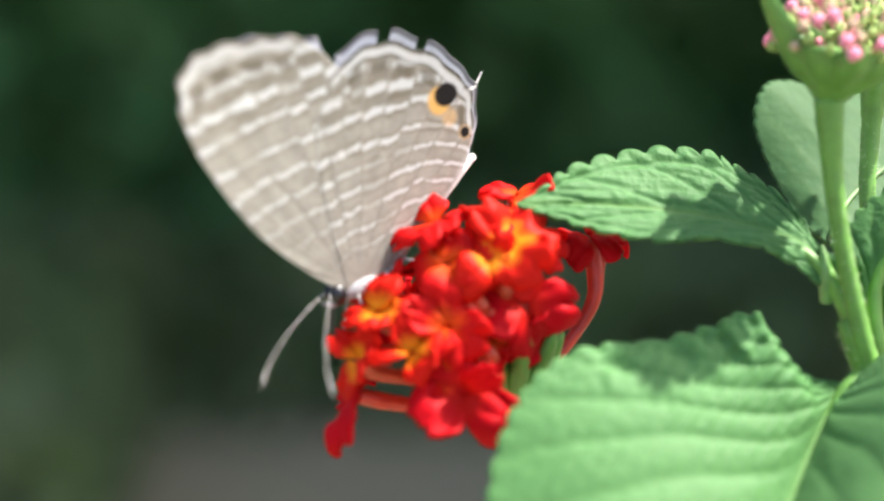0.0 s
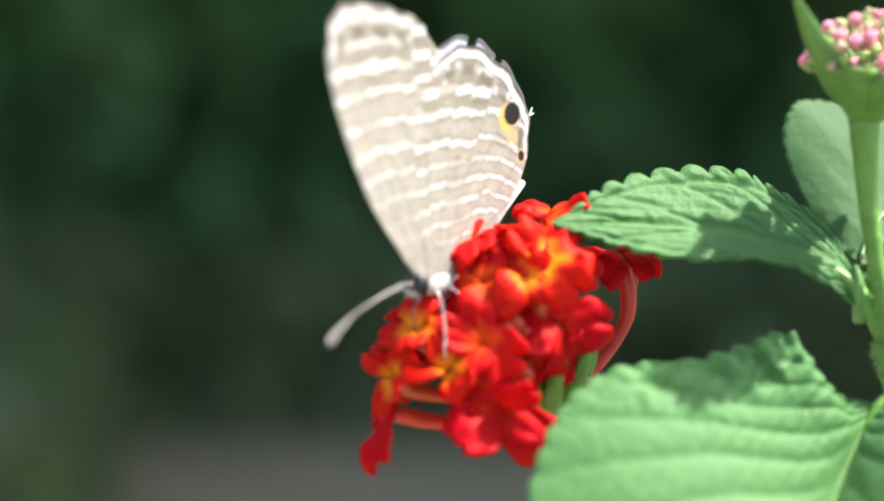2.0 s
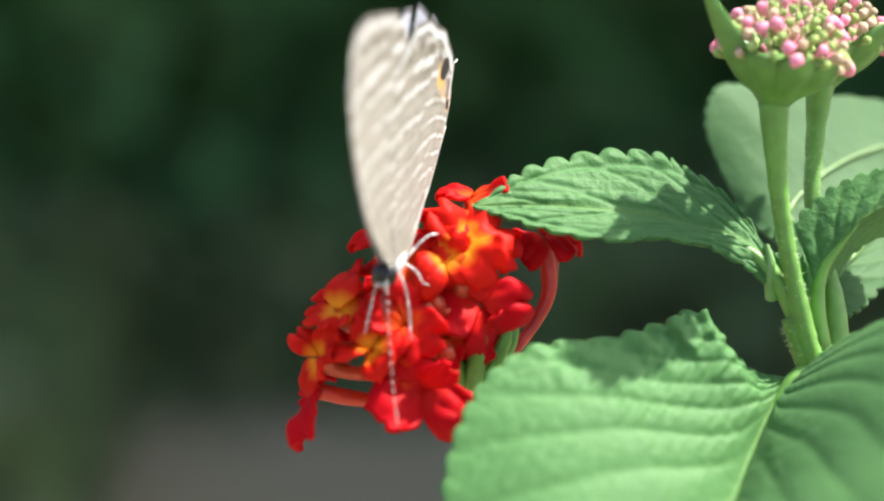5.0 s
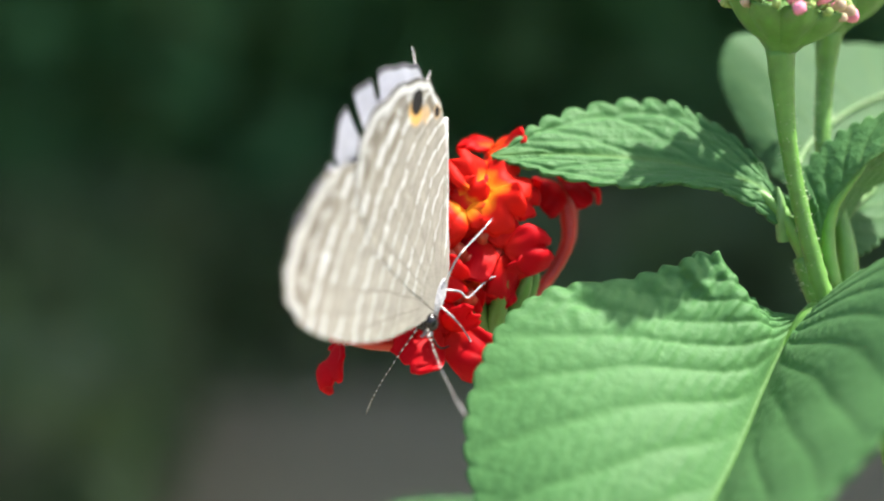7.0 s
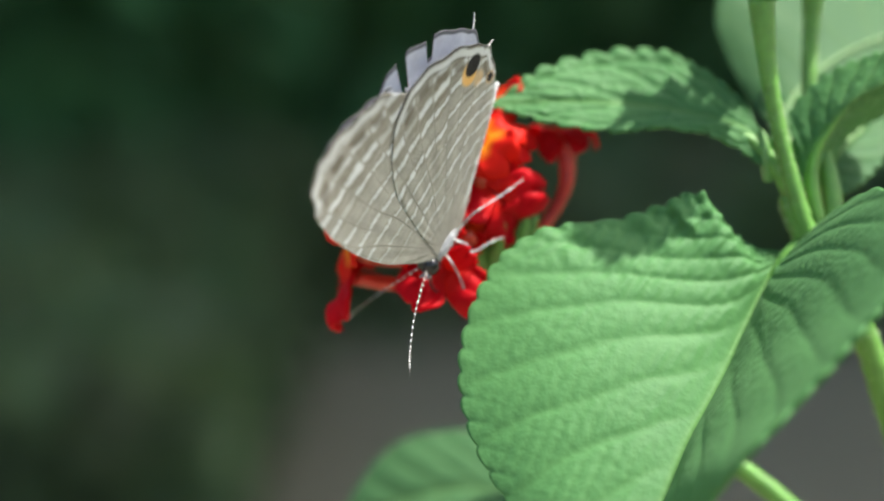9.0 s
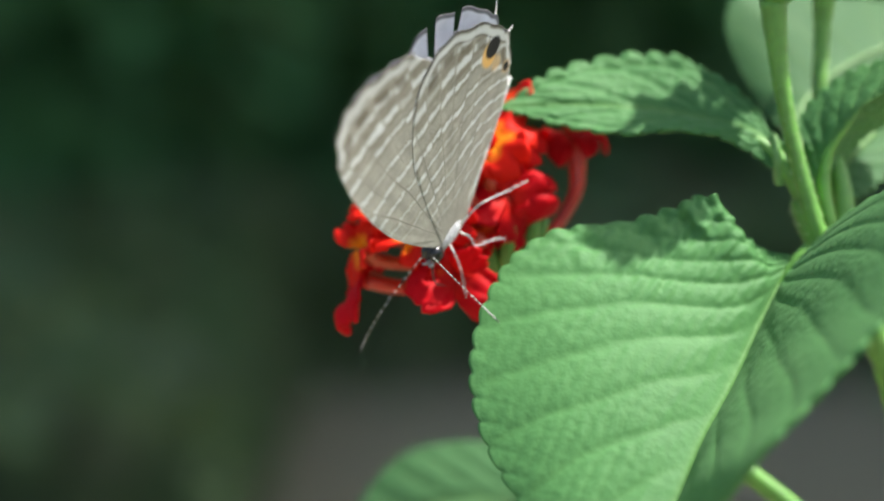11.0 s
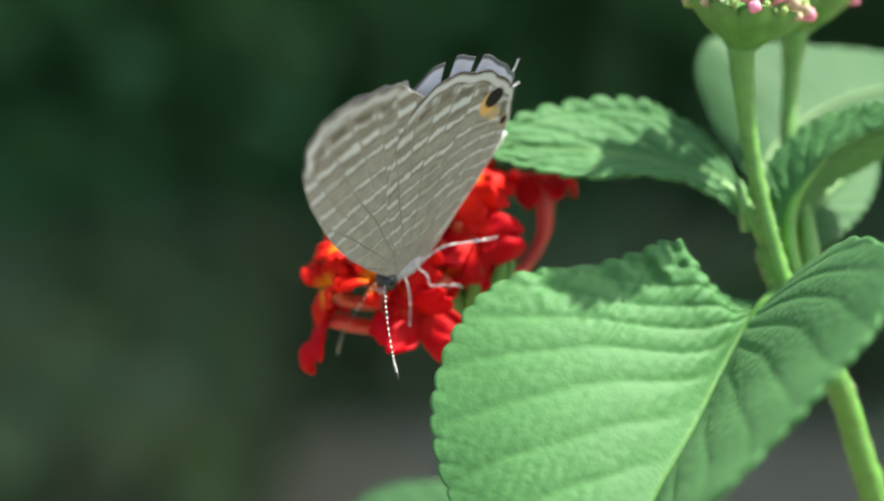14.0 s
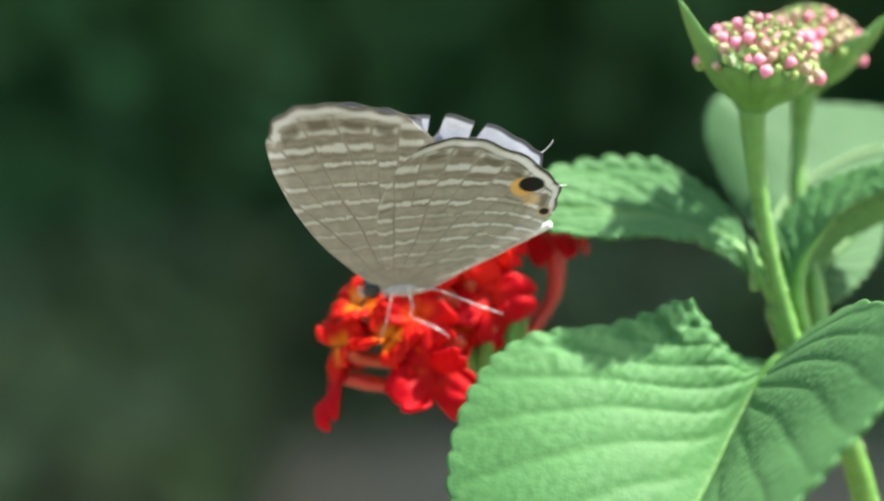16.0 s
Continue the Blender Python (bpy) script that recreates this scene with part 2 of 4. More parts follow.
def ball(centre, radii, n=14, m=10, turn=None):
    verts, faces = [], []
    for i in range(m + 1):
        th = math.pi * i / m
        for j in range(n):
            ph = 2 * math.pi * j / n
            v = Vector((radii[0] * math.sin(th) * math.cos(ph), radii[1] * math.sin(th) * math.sin(ph), radii[2] * math.cos(th)))
            if turn is not None:
                v = turn @ v
            verts.append(Vector(centre) + v)
    for i in range(m):
        for j in range(n):
            k = (j + 1) % n
            faces.append((i * n + j, (i + 1) * n + j, (i + 1) * n + k, i * n + k))
    return verts, faces


# ---- leaves ----
def step(x, a, b):
    t = min(1.0, max(0.0, (x - a) / (b - a)))
    return t * t * (3 - 2 * t)


def leaf(plant, rib, near, far, veins=9, teeth=24, quilt=0.5, slant=0.22, cup=0.0, swell=0.0, cell=1.5, material=None, label="", nu=130, nv=26, thick=0.3, under=None, calm=1.0, ruffle=None, crease=0.35, uneven=0.28, bite=0.95, rib_size=1.0, pillow=0.0, lines=0.45, beads=0.0):
    """A toothed, quilted leaf blade. rib: points from base to tip; near, far: the outlines of its two halves, from base to tip."""
    r = curve(rib, nu)
    edges = (curve(near, nu), curve(far, nu))
    length = np.linalg.norm(np.diff(r, axis=0), axis=1).sum()
    vs = np.concatenate([-np.linspace(1, 0, nv + 1), np.linspace(0, 1, nv + 1)[1:]])
    flat = np.zeros((nu, len(vs), 3))
    high = np.zeros((nu, len(vs)))
    marks = np.zeros((nu, len(vs), 4))
    for i in range(nu):
        u = i / (nu - 1)
        for j, v in enumerate(vs):
            edge = edges[0 if v < 0 else 1][i]
            out = edge - r[i]
            wide = np.linalg.norm(out)
            a = abs(v)
            tooth = abs(math.sin(math.pi * teeth * (u + 0.006 * math.sin(11 * u + v)))) ** 0.5
            full = min(1.0, wide / 3.0)
            grow = bite * (tooth - 0.6) / (wide + 1.0) * a ** 9 * full
            flat[i, j] = r[i] + out * (a + grow)
            q = (u - slant * a ** 0.85 * (0.25 + 0.75 * (1 - u))) * veins + 0.12 * noise.noise(Vector((u * 6, v * 3, length)))
            near_vein = abs(q - round(q))
            line = math.exp(-(near_vein / 0.07) ** 2) * (1 - 0.4 * a)
            bulge = (0.75 - 0.55 * pillow) * math.sin(math.pi * near_vein) ** 0.7 + (0.25 + 0.55 * pillow) * (1 - math.exp(-(near_vein / 0.10) ** 2))
            p = a * wide / cell + 0.5 * math.floor(q) + 0.25 * noise.noise(Vector((q * 2.0, a * 5, length)))
            fine = math.exp(-((p - round(p)) / 0.16) ** 2)
            mid = min(1.0, a * 6)
            rim = step(a, 0.80, 0.90) * full
            grain = noise.noise(Vector((u * length * 0.45, v * wide * 0.45, length))) * uneven + noise.noise(Vector((u * length * 1.5, v * wide * 1.5, 3))) * 0.06
            h = quilt * (bulge * (1 - crease * fine) * (1 - 0.5 * a ** 5) * mid + grain * mid - 0.4 * (1 - mid)) * full
            h += beads * (rim * (tooth - 0.45) - 0.8 * math.exp(-((a - 0.80) / 0.05) ** 2) * full)
            if v > 0:
                h *= calm
            if ruffle and v < 0:
                h += ruffle[2] * step(a, 0.55, 0.95) * step(u, ruffle[0] - 0.05, ruffle[0] + 0.05) * (1 - step(u, ruffle[1], ruffle[1] + 0.12)) * (noise.noise(Vector((u * length * 1.1, a * wide * 0.8, 7))) + 0.5 * math.sin(u * length * 2.6))
                # short cross ridges beside the upper margin
                h += 0.22 * ruffle[2] * step(a, 0.30, 0.50) * step(u, 0.04, 0.12) * (1 - step(u, ruffle[1], ruffle[1] + 0.15)) * math.sin(a * wide * 5.2 + 1.5 * math.sin(u * 17))
            h += quilt * 0.15 * tooth * a ** 10 * full + cup * wide * a * a + swell * wide * math.sin(math.pi * a) * (1 if v < 0 else 0.3)
            high[i, j] = h
            marks[i, j] = (max(line * lines, 0.12 * fine * mid, 0.8 * math.exp(-(a * wide / 0.3) ** 2)), 0, 0, 1)
    n = np.cross(np.gradient(flat, axis=0), np.gradient(flat, axis=1))
    n /= np.linalg.norm(n, axis=2, keepdims=True) + 1e-9
    n[:2], n[-2:] = n[2], n[-3]
    grid = flat + n * high[:, :, None]
    v, f, mk, idx = slab(grid, thick, marks)
    blade = part("leaf", mesh_of(v, f, mk, True, idx), [material or LEAF, under or LEAF_PALE], plant, label)
    pts = [grid[k, nv] - n[k, nv] * (0.3 + thick) for k in range(2, nu, max(4, nu // 14))]
    part("midrib", mesh_of(*tube(pts, [k * rib_size for k in (0.6, 0.5, 0.35, 0.12)], 40, 8)), RIB, blade)
    return blade


shrub = thing("lantana_shrub", "green lantana shrub with crinkled toothed leaves on hairy stems", "shrub")
leaf(shrub, rib=[(28.6, -2.7, 0.2), (27.0, -2.4, 2.6), (25.5, -1.9, 3.9), (22.6, -0.9, 4.8), (17.7, 0.0, 5.7), (11.4, -0.8, 6.0), (6.0, -1.9, 5.8)],
     near=[(28.6, -2.7, 0.2), (26.8, -1.2, 3.8), (25.7, 0.3, 6.0), (23.9, 2.0, 7.9), (22.0, 3.0, 9.0), (20.4, 3.2, 9.8), (17.4, 3.2, 10.1), (13.4, 2.4, 9.5), (10.0, 0.5, 8.4), (8.0, -0.8, 7.1), (6.0, -1.9, 5.8)],
     far=[(28.6, -2.7, 0.2), (27.0, -2.9, 0.9), (25.0, -3.1, 2.2), (22.3, -3.6, 3.4), (18.8, -3.8, 3.8), (15.4, -3.2, 3.6), (11.4, -2.8, 4.2), (8.2, -2.4, 5.1), (6.0, -1.9, 5.8)],
     veins=6, teeth=17, lines=0.05, quilt=0.20, slant=0.40, cell=1.3, crease=0.45, pillow=1.0, uneven=0.20, beads=0.20, rib_size=0.55, nu=190, nv=38, label="crinkled green leaf with rounded teeth over the flower")
leaf(shrub, rib=[(28.9, -3.2, -5.7), (27.0, -5.2, -8.0), (24.9, -7.8, -11.2), (22.6, -11.2, -14.8), (19.6, -15.5, -18.9), (17.4, -19.0, -22.8), (13.2, -24.0, -29.9)],
     near=[(28.9, -3.2, -5.9), (25.9, -3.2, -5.4), (23.9, -3.6, -4.1), (21.7, -5.0, -1.3), (19.1, -5.2, -2.1), (15.6, -5.8, -3.1), (10.4, -6.8, -3.7), (7.0, -8.2, -5.5),
           (4.9, -9.8, -8.4), (3.6, -11.8, -12.4), (3.7, -13.8, -16.3), (5.1, -16.0, -20.1), (7.7, -18.5, -23.8), (13.2, -24.0, -29.9)],
     far=[(28.9, -3.2, -5.9), (30.2, -3.6, -4.9), (31.2, -5.5, -3.4), (33.6, -14.0, -1.0), (34.4, -23.9, -2.4), (32.2, -28.9, -6.6), (29.0, -30.8, -10.0), (25.5, -31.9, -13.6), (21.1, -32.3, -18.1), (17.7, -25.1, -24.8), (13.2, -24.0, -29.9)],
     veins=7, teeth=29, bite=0.5, quilt=0.26, lines=0.15, slant=1.05, swell=0.05, cell=1.0, material=LEAF_BROAD, calm=0.6, uneven=0.15, ruffle=(0.08, 0.42, 0.42), nu=260, nv=60, thick=0.35, label="broad bright green leaf with crinkled upper edge")
leaf(shrub, rib=[(29.6, 5.0, 3.5), (31.6, 8.0, 6.7), (35.4, 11.0, 9.5), (40.8, 14.0, 11.5), (49.8, 19.0, 12.6)],
     near=[(29.6, 5.0, 3.5), (28.0, 8.0, 5.6), (26.1, 10.0, 9.6), (25.2, 11.0, 12.8), (26.0, 12.0, 15.4), (28.0, 13.0, 16.0), (32.4, 14.0, 15.6), (39.8, 16.0, 15.3), (45.7, 18.0, 14.6), (49.8, 19.0, 12.6)],
     far=[(29.6, 5.0, 3.5), (32.0, 6.0, 3.8), (36.9, 8.0, 5.2), (44.2, 13.0, 8.0), (49.8, 19.0, 12.6)],
     quilt=0.035, teeth=26, bite=0.45, uneven=0.6, rib_size=0.3, material=LEAF_PALE, label="pale green leaf behind the bud stalks")
leaf(shrub, rib=[(30.3, -2.0, -0.8), (31.3, -2.2, 2.0), (33.6, -3.0, 5.3), (37.2, -4.0, 7.2), (42.0, -6.0, 8.2)],
     near=[(30.3, -2.0, -0.8), (32.2, 1.0, -0.6), (34.7, 2.5, 3.0), (38.2, 2.0, 5.1), (40.8, -2.0, 6.8), (42.0, -6.0, 8.2)],
     far=[(30.3, -2.0, -0.8), (29.4, -1.0, 2.5), (29.7, 0.0, 5.0), (32.3, 0.0, 7.6), (35.3, -1.0, 9.0), (37.5, -2.5, 9.5), (40.2, -4.5, 9.2), (42.0, -6.0, 8.2)],
     teeth=20, quilt=0.18, rib_size=0.4, label="young folded leaf with curled edge")
leaf(shrub, rib=[(31.2, 2.0, -1.9), (32.4, 2.0, -0.4), (33.9, 3.0, 1.7), (36.4, 6.0, 3.6), (40.0, 11.0, 7.9)],
     near=[(31.2, 2.0, -1.9), (31.8, 3.0, 0.2), (32.9, 4.0, 2.7), (34.5, 6.0, 4.7), (37.1, 9.0, 6.4), (40.0, 11.0, 7.9)],
     far=[(31.2, 2.0, -1.9), (33.0, 1.0, -1.9), (35.3, 2.0, -0.9), (38.3, 5.0, 1.8), (40.0, 9.0, 5.1), (40.0, 11.0, 7.9)],
     teeth=18, quilt=0.12, rib_size=0.5, material=LEAF_PALE, label="young leaf showing its pale underside")
leaf(shrub, rib=[(22.9, 11.8, -30.3), (11.5, 15.0, -27.6), (2.2, 18.0, -27.2), (-8.1, 20.1, -30.8)],
     far=[(22.9, 11.8, -30.3), (11.5, 8.7, -32.4), (2.2, 10.8, -32.4), (-8.1, 20.1, -30.8)],
     near=[(22.9, 11.8, -30.3), (11.5, 20.1, -23.7), (3.3, 22.2, -22.7), (-2.9, 22.2, -24.3), (-8.1, 20.1, -30.8)],
     quilt=0.2, material=LEAF_PALE, label="low blue-green leaf under the flower")


def hairs(stem, points, radius, count, seed):
    """Short stiff pale hairs along a stalk, in one mesh."""
    rnd = random.Random(seed)
    c = curve(points, 80)
    verts, faces = [], []
    for _ in range(count):
        k = rnd.randrange(1, 78)
        tan = Vector(c[k + 1] - c[k]).normalized()
        out = tan.orthogonal().normalized()
        out = Matrix.Rotation(rnd.uniform(0, 6.283), 3, tan) @ out
        side = tan.cross(out)
        root = Vector(c[k]).lerp(Vector(c[k + 1]), rnd.random()) + out * radius * 0.9
        size = rnd.uniform(0.18, 0.42)
        n = len(verts)
        verts += [root + side * 0.05, root - side * 0.05, root + tan * 0.06, root + out * size + tan * rnd.uniform(-0.2, 0.2) * size]
        faces += [(n, n + 1, n + 3), (n + 1, n + 2, n + 3), (n + 2, n, n + 3)]
    return part("stem_hairs", mesh_of(verts, faces), HAIR, stem, kind="stuff")


def leaflet(x, y, z, dx, dz, w):
    """A small young leaf in a leaf joint."""
    base, tip = Vector((x, y, z - 1.2)), Vector((x + dx, y - 0.6, z + dz))
    mid = base.lerp(tip, 0.45) + Vector((dx * 0.1, -0.5, 0.2))
    leaf(shrub, [base, mid, tip], [base, mid + Vector((-w, 0.3, 0.3)), base.lerp(tip, 0.8) + Vector((-w * 0.5, 0, 0)), tip], [base, mid + Vector((w, -0.3, 0.1)), base.lerp(tip, 0.8) + Vector((w * 0.5, 0, 0)), tip],
         veins=4, teeth=5, quilt=0.30, cup=-0.35, nu=40, nv=9, thick=0.15)


leaflet(27.9, -1.6, 1.0, -0.9, 2.6, 1.1)
leaflet(29.2, -0.6, 1.4, -0.2, 2.4, 1.2)

MAIN = [(28.9, -2.8, -1.5), (30.4, -2.9, -4.8), (33.7, -2.6, -10.2), (36.4, -1.0, -16.4), (40.0, 2.0, -31.0)]
main_stem = part("main_stem", mesh_of(*tube([(28.9, -2.8, -1.5), (30.4, -2.9, -4.8), (33.7, -2.6, -10.2), (36.4, -1.0, -16.4), (40.0, 2.0, -31.0), (46.0, 14.0, -80.0), (52.0, 30.0, -200.0), (58.0, -40.0, -395.0)],
                            [0.8, 1.1, 1.05, 1.05, 1.15, 1.5, 3.0, 4.0], 70, 12, 0.15)), STALK, shrub)
hairs(main_stem, MAIN, 1.05, 420, 21)
part("side_stem", mesh_of(*tube([(33.2, -1.6, -8.0), (32.9, -0.6, -4.0), (32.6, 0.0, 0.0), (31.6, 1.6, 4.5)], [1.1, 1.0, 0.8, 0.6], 20, 10, 0.1)), STALK, shrub)
part("petiole", mesh_of(*tube([(30.0, -2.8, -3.2), (28.8, -2.7, -0.3), (27.1, -2.5, 2.0), (25.2, -2.0, 3.5)], [0.9, 0.8, 0.6, 0.35], 18, 10)), STALK, shrub)
part("petiole", mesh_of(*tube([(31.2, -2.9, -4.6), (30.2, -3.3, -5.2), (28.8, -3.9, -6.2), (27.0, -5.0, -8.6)], [0.8, 0.75, 0.7, 0.4], 16, 10)), STALK, shrub)
part("petiole", mesh_of(*tube([(31.5, -1.8, -4.0), (31.0, -1.9, -1.0), (31.4, -1.9, 2.0), (33.6, -2.7, 5.2)], [0.7, 0.6, 0.4, 0.1], 14, 10)), STALK, shrub)


# ---- the flower head ----
def petal_mesh(size, seed, plainly=False):
    """One lobe of a corolla: a wavy fan with a blunt, notched and uneven tip."""
    rnd = random.Random(seed)
    na, nr = 15, 12
    wide = rnd.uniform(0.58, 0.86)
    skew, twist, roll = rnd.uniform(-0.35, 0.35), rnd.uniform(-0.36, 0.36), rnd.uniform(-0.20, 0.46)
    notch, blunt = rnd.uniform(0.05, 0.3), rnd.uniform(2.2, 5.0)
    if plainly:
        skew, twist, roll, wide = 0.08, 0.04, 0.05, 0.72
    grid = np.zeros((nr, na, 3))
    marks = np.zeros((nr, na, 4))
    for i in range(nr):
        s = i / (nr - 1)
        for j in range(na):
            a = (j / (na - 1) * 2 - 1)
            lobe = (1 - abs(a) ** blunt * 0.24) * (1 - notch * math.exp(-((a - skew) / 0.22) ** 2)) * (1 + skew * 0.35 * a) * (1 + 0.07 * noise.noise(Vector((a * 5, seed, 1))))
            rad = size * (0.08 + 0.92 * s * lobe)
            y = size * a * wide * (0.10 + 0.62 * math.sin(min(1.0, s * 1.12) * math.pi * 0.55)) * (1 - 0.22 * s ** 3)
            if plainly:
                y = size * a * 0.34 * min(1.0, 0.3 + s * 3.0) * (1 + 0.15 * s)
            x = rad - 0.10 * size * a * a * s
            z = size * (0.20 * s * (1 - s) - roll * s ** 2.6 + twist * a * s + 0.24 * s * noise.noise(Vector((x * 2.4 / size, y * 3.4 / size, seed * 7.1))))
            z += size * 0.03 * s * math.cos(a * 9 + seed) - size * 0.10 * abs(a) ** 1.5 * s * (1 if seed % 2 < 1 else -0.6)
            grid[i, j] = (x, y, z)
            marks[i, j] = (1 - s, 0, 0, 1)
    v, f, mk, idx = slab(grid, -0.07, marks)
    return mesh_of(v, f, mk)


PETALS = {}
for kind_name, mat in (("crimson", CRIMSON), ("scarlet", SCARLET), ("orange", ORANGE)):
    for k in range(8):
        me = petal_mesh(1.0, k * 3.7 + 1.3)
        me.materials.append(mat)
        PETALS[kind_name, k] = me

PETALS["long", 0] = petal_mesh(1.0, 4.1, True)
PETALS["long", 0].materials.append(CRIMSON)

flower = thing("lantana_flower", "domed lantana flower head with red florets and orange-yellow centres", "flower")
HEART = Vector((6.2, 1.0, -6.2))
flower_random = random.Random(5)


def floret(at, way, size, kind_name, spin=0.0, lengths=(1, 1, 1, 1), path=None):
    """One floret: a curved tube from the heart of the head, and four lobes."""
    c, n = Vector(at), Vector(way).normalized()
    root = HEART + (c - HEART).normalized() * 1.4
    bend = c - n * (c - root).length * 0.34
    tubes = tube(path or [root, root.lerp(bend, 0.55), bend.lerp(c, 0.45), c - n * 0.1], [0.36, 0.42, 0.50, 0.60, 0.56], 24, 10)
    stalk = part("floret", mesh_of(*tubes), TUBE_PALE if kind_name == "orange" else TUBE, flower)
    frame_m = n.to_track_quat("Z", "Y").to_matrix().to_4x4()
    for k in range(4):
        pick = flower_random.randrange(8)
        lobe = part("petal", PETALS["long", 0] if lengths[k] > 1.15 else PETALS[kind_name, pick], None, stalk)
        s = 1.1 * size * lengths[k] * flower_random.uniform(0.88, 1.14)
        lobe.matrix_basis = Matrix.Translation(c * MM) @ frame_m @ pose(0, 0, 0, flower_random.uniform(-24, 24), flower_random.uniform(-38, 26), spin + 90 * k + flower_random.uniform(-14, 14)) @ Matrix.Diagonal((s, s, s, 1))
    return stalk


# the near side of the head, from its low edge round to the stray floret beyond the leaf
floret((-3.3, -3.0, -1.9), (-0.62, -0.55, 0.55), 2.7, "orange", 20)
floret((-4.4, -2.8, -5.0), (-0.60, -0.62, 0.50), 2.8, "orange", 50)
floret((-4.6, -1.4, -7.5), (-0.80, -0.58, 0.12), 2.5, "crimson", 15, (0.7, 0.7, 0.7, 1.75), path=[(4.4, 0.6, -7.0), (1.2, 0.0, -8.2), (-2.0, -0.6, -8.0), (-4.5, -1.4, -7.5)])
floret((-1.0, -4.2, -4.4), (-0.38, -0.75, 0.55), 2.7, "orange", 35)
floret((1.3, -4.3, -2.7), (-0.20, -0.82, 0.52), 2.8, "scarlet", 70)
floret((0.8, -4.2, -5.8), (-0.15, -0.92, 0.25), 2.4, "scarlet", 60)
floret((2.5, -4.3, -6.8), (0.05, -0.95, -0.15), 3.4, "crimson", 40, (1, 1, 1, 1.25))
floret((6.6, -2.8, -1.2), (0.30, -0.92, 0.22), 3.4, "crimson", 15)
floret((7.2, -1.6, -3.2), (0.45, -0.86, -0.05), 2.1, "crimson", 60)
floret((4.2, -2.4, -3.4), (0.15, -0.90, 0.30), 2.4, "scarlet", 25)
floret((1.3, -3.3, 1.5), (-0.25, -0.70, 0.65), 2.9, "scarlet", 10)
floret((3.9, -3.2, 2.0), (0.00, -0.78, 0.62), 2.5, "orange", 55)
floret((5.6, -3.0, 3.0), (0.12, -0.74, 0.65), 3.1, "orange", 30)
floret((4.6, -1.0, 4.8), (-0.05, -0.55, 0.83), 2.7, "orange", 5)
floret((0.6, -0.5, 4.2), (-0.35, -0.35, 0.87), 2.9, "scarlet", 45)
floret((6.3, 2.0, 6.3), (0.00, -0.35, 0.93), 3.0, "scarlet", 30)
floret((7.0, -1.8, 3.2), (0.30, -0.62, 0.70), 2.4, "scarlet", 65)
floret((11.7, 3.0, 3.7), (0.05, -0.50, 0.86), 2.3, "crimson", 45, path=[(8.2, 1.0, -6.4), (10.1, 2.0, -4.0), (11.4, 2.5, -2.2), (12.2, 2.6, -0.3), (12.1, 2.8, 1.8), (11.7, 3.0, 3.5)])
floret((13.9, 4.4, 3.9), (0.45, -0.30, 0.82), 1.4, "crimson", 15, path=[(8.4, 2.0, -6.0), (10.6, 3.0, -3.6), (12.3, 3.6, -0.6), (12.6, 4.0, 2.2), (13.8, 4.4, 3.9)])
# the far side
floret((-2.6, 0.4, 0.0), (-0.70, -0.15, 0.70), 2.3, "scarlet", 10)
floret((-3.6, 2.5, -3.5), (-0.85, 0.20, 0.45), 2.7, "crimson", 30)
floret((3.5, 6.5, 3.2), (-0.15, 0.45, 0.88), 2.8, "scarlet", 12)
floret((6.4, 8.0, 1.2), (0.10, 0.78, 0.60), 2.8, "scarlet", 52)
floret((-0.6, 6.5, -1.0), (-0.50, 0.75, 0.40), 2.8, "crimson", 33)
floret((5.0, 9.5, -2.5), (0.0, 0.97, 0.20), 2.8, "crimson", 8)
# unopened florets between the open ones
for at in ((3.3, -3.7, -0.6), (4.2, -3.4, -1.4), (2.6, -3.8, -1.0), (4.0, -3.8, -4.2), (5.2, -3.2, 0.6)):
    c = Vector(at)
    root = HEART + (c - HEART).normalized() * 1.4
    part("floret", mesh_of(*tube([root, root.lerp(c, 0.5), root.lerp(c, 0.85), c], [0.30, 0.36, 0.46, 0.62, 0.30], 24, 10)), TUBE_PALE, flower, "unopened orange floret")

part("receptacle", mesh_of(*ball(HEART, (1.9, 1.9, 2.3))), STALK, flower)
for k in range(9):
    a = k * 0.7
    d = Vector((math.cos(a), math.sin(a), 0.35))
    p = HEART + d * 1.2
    part("calyx", mesh_of(*tube([p - Vector((0, 0, 1.2)), p + d * 1.0, p + d * 2.0 + Vector((0, 0, 1.6)), p + d * 2.2 + Vector((0, 0, 3.2))], [0.7, 0.75, 0.5, 0.08], 12, 8)), STALK, flower)
part("peduncle", mesh_of(*tube([(6.2, 1.2, -6.6), (8.0, 2.0, -10.0), (14.0, 3.0, -15.5), (24.0, 2.5, -22.0), (31.0, 2.2, -27.6), (40.6, 3.0, -36.0)], [0.9, 0.75, 0.75, 0.8, 0.85, 0.9], 40, 10, 0.1)), STALK, flower)


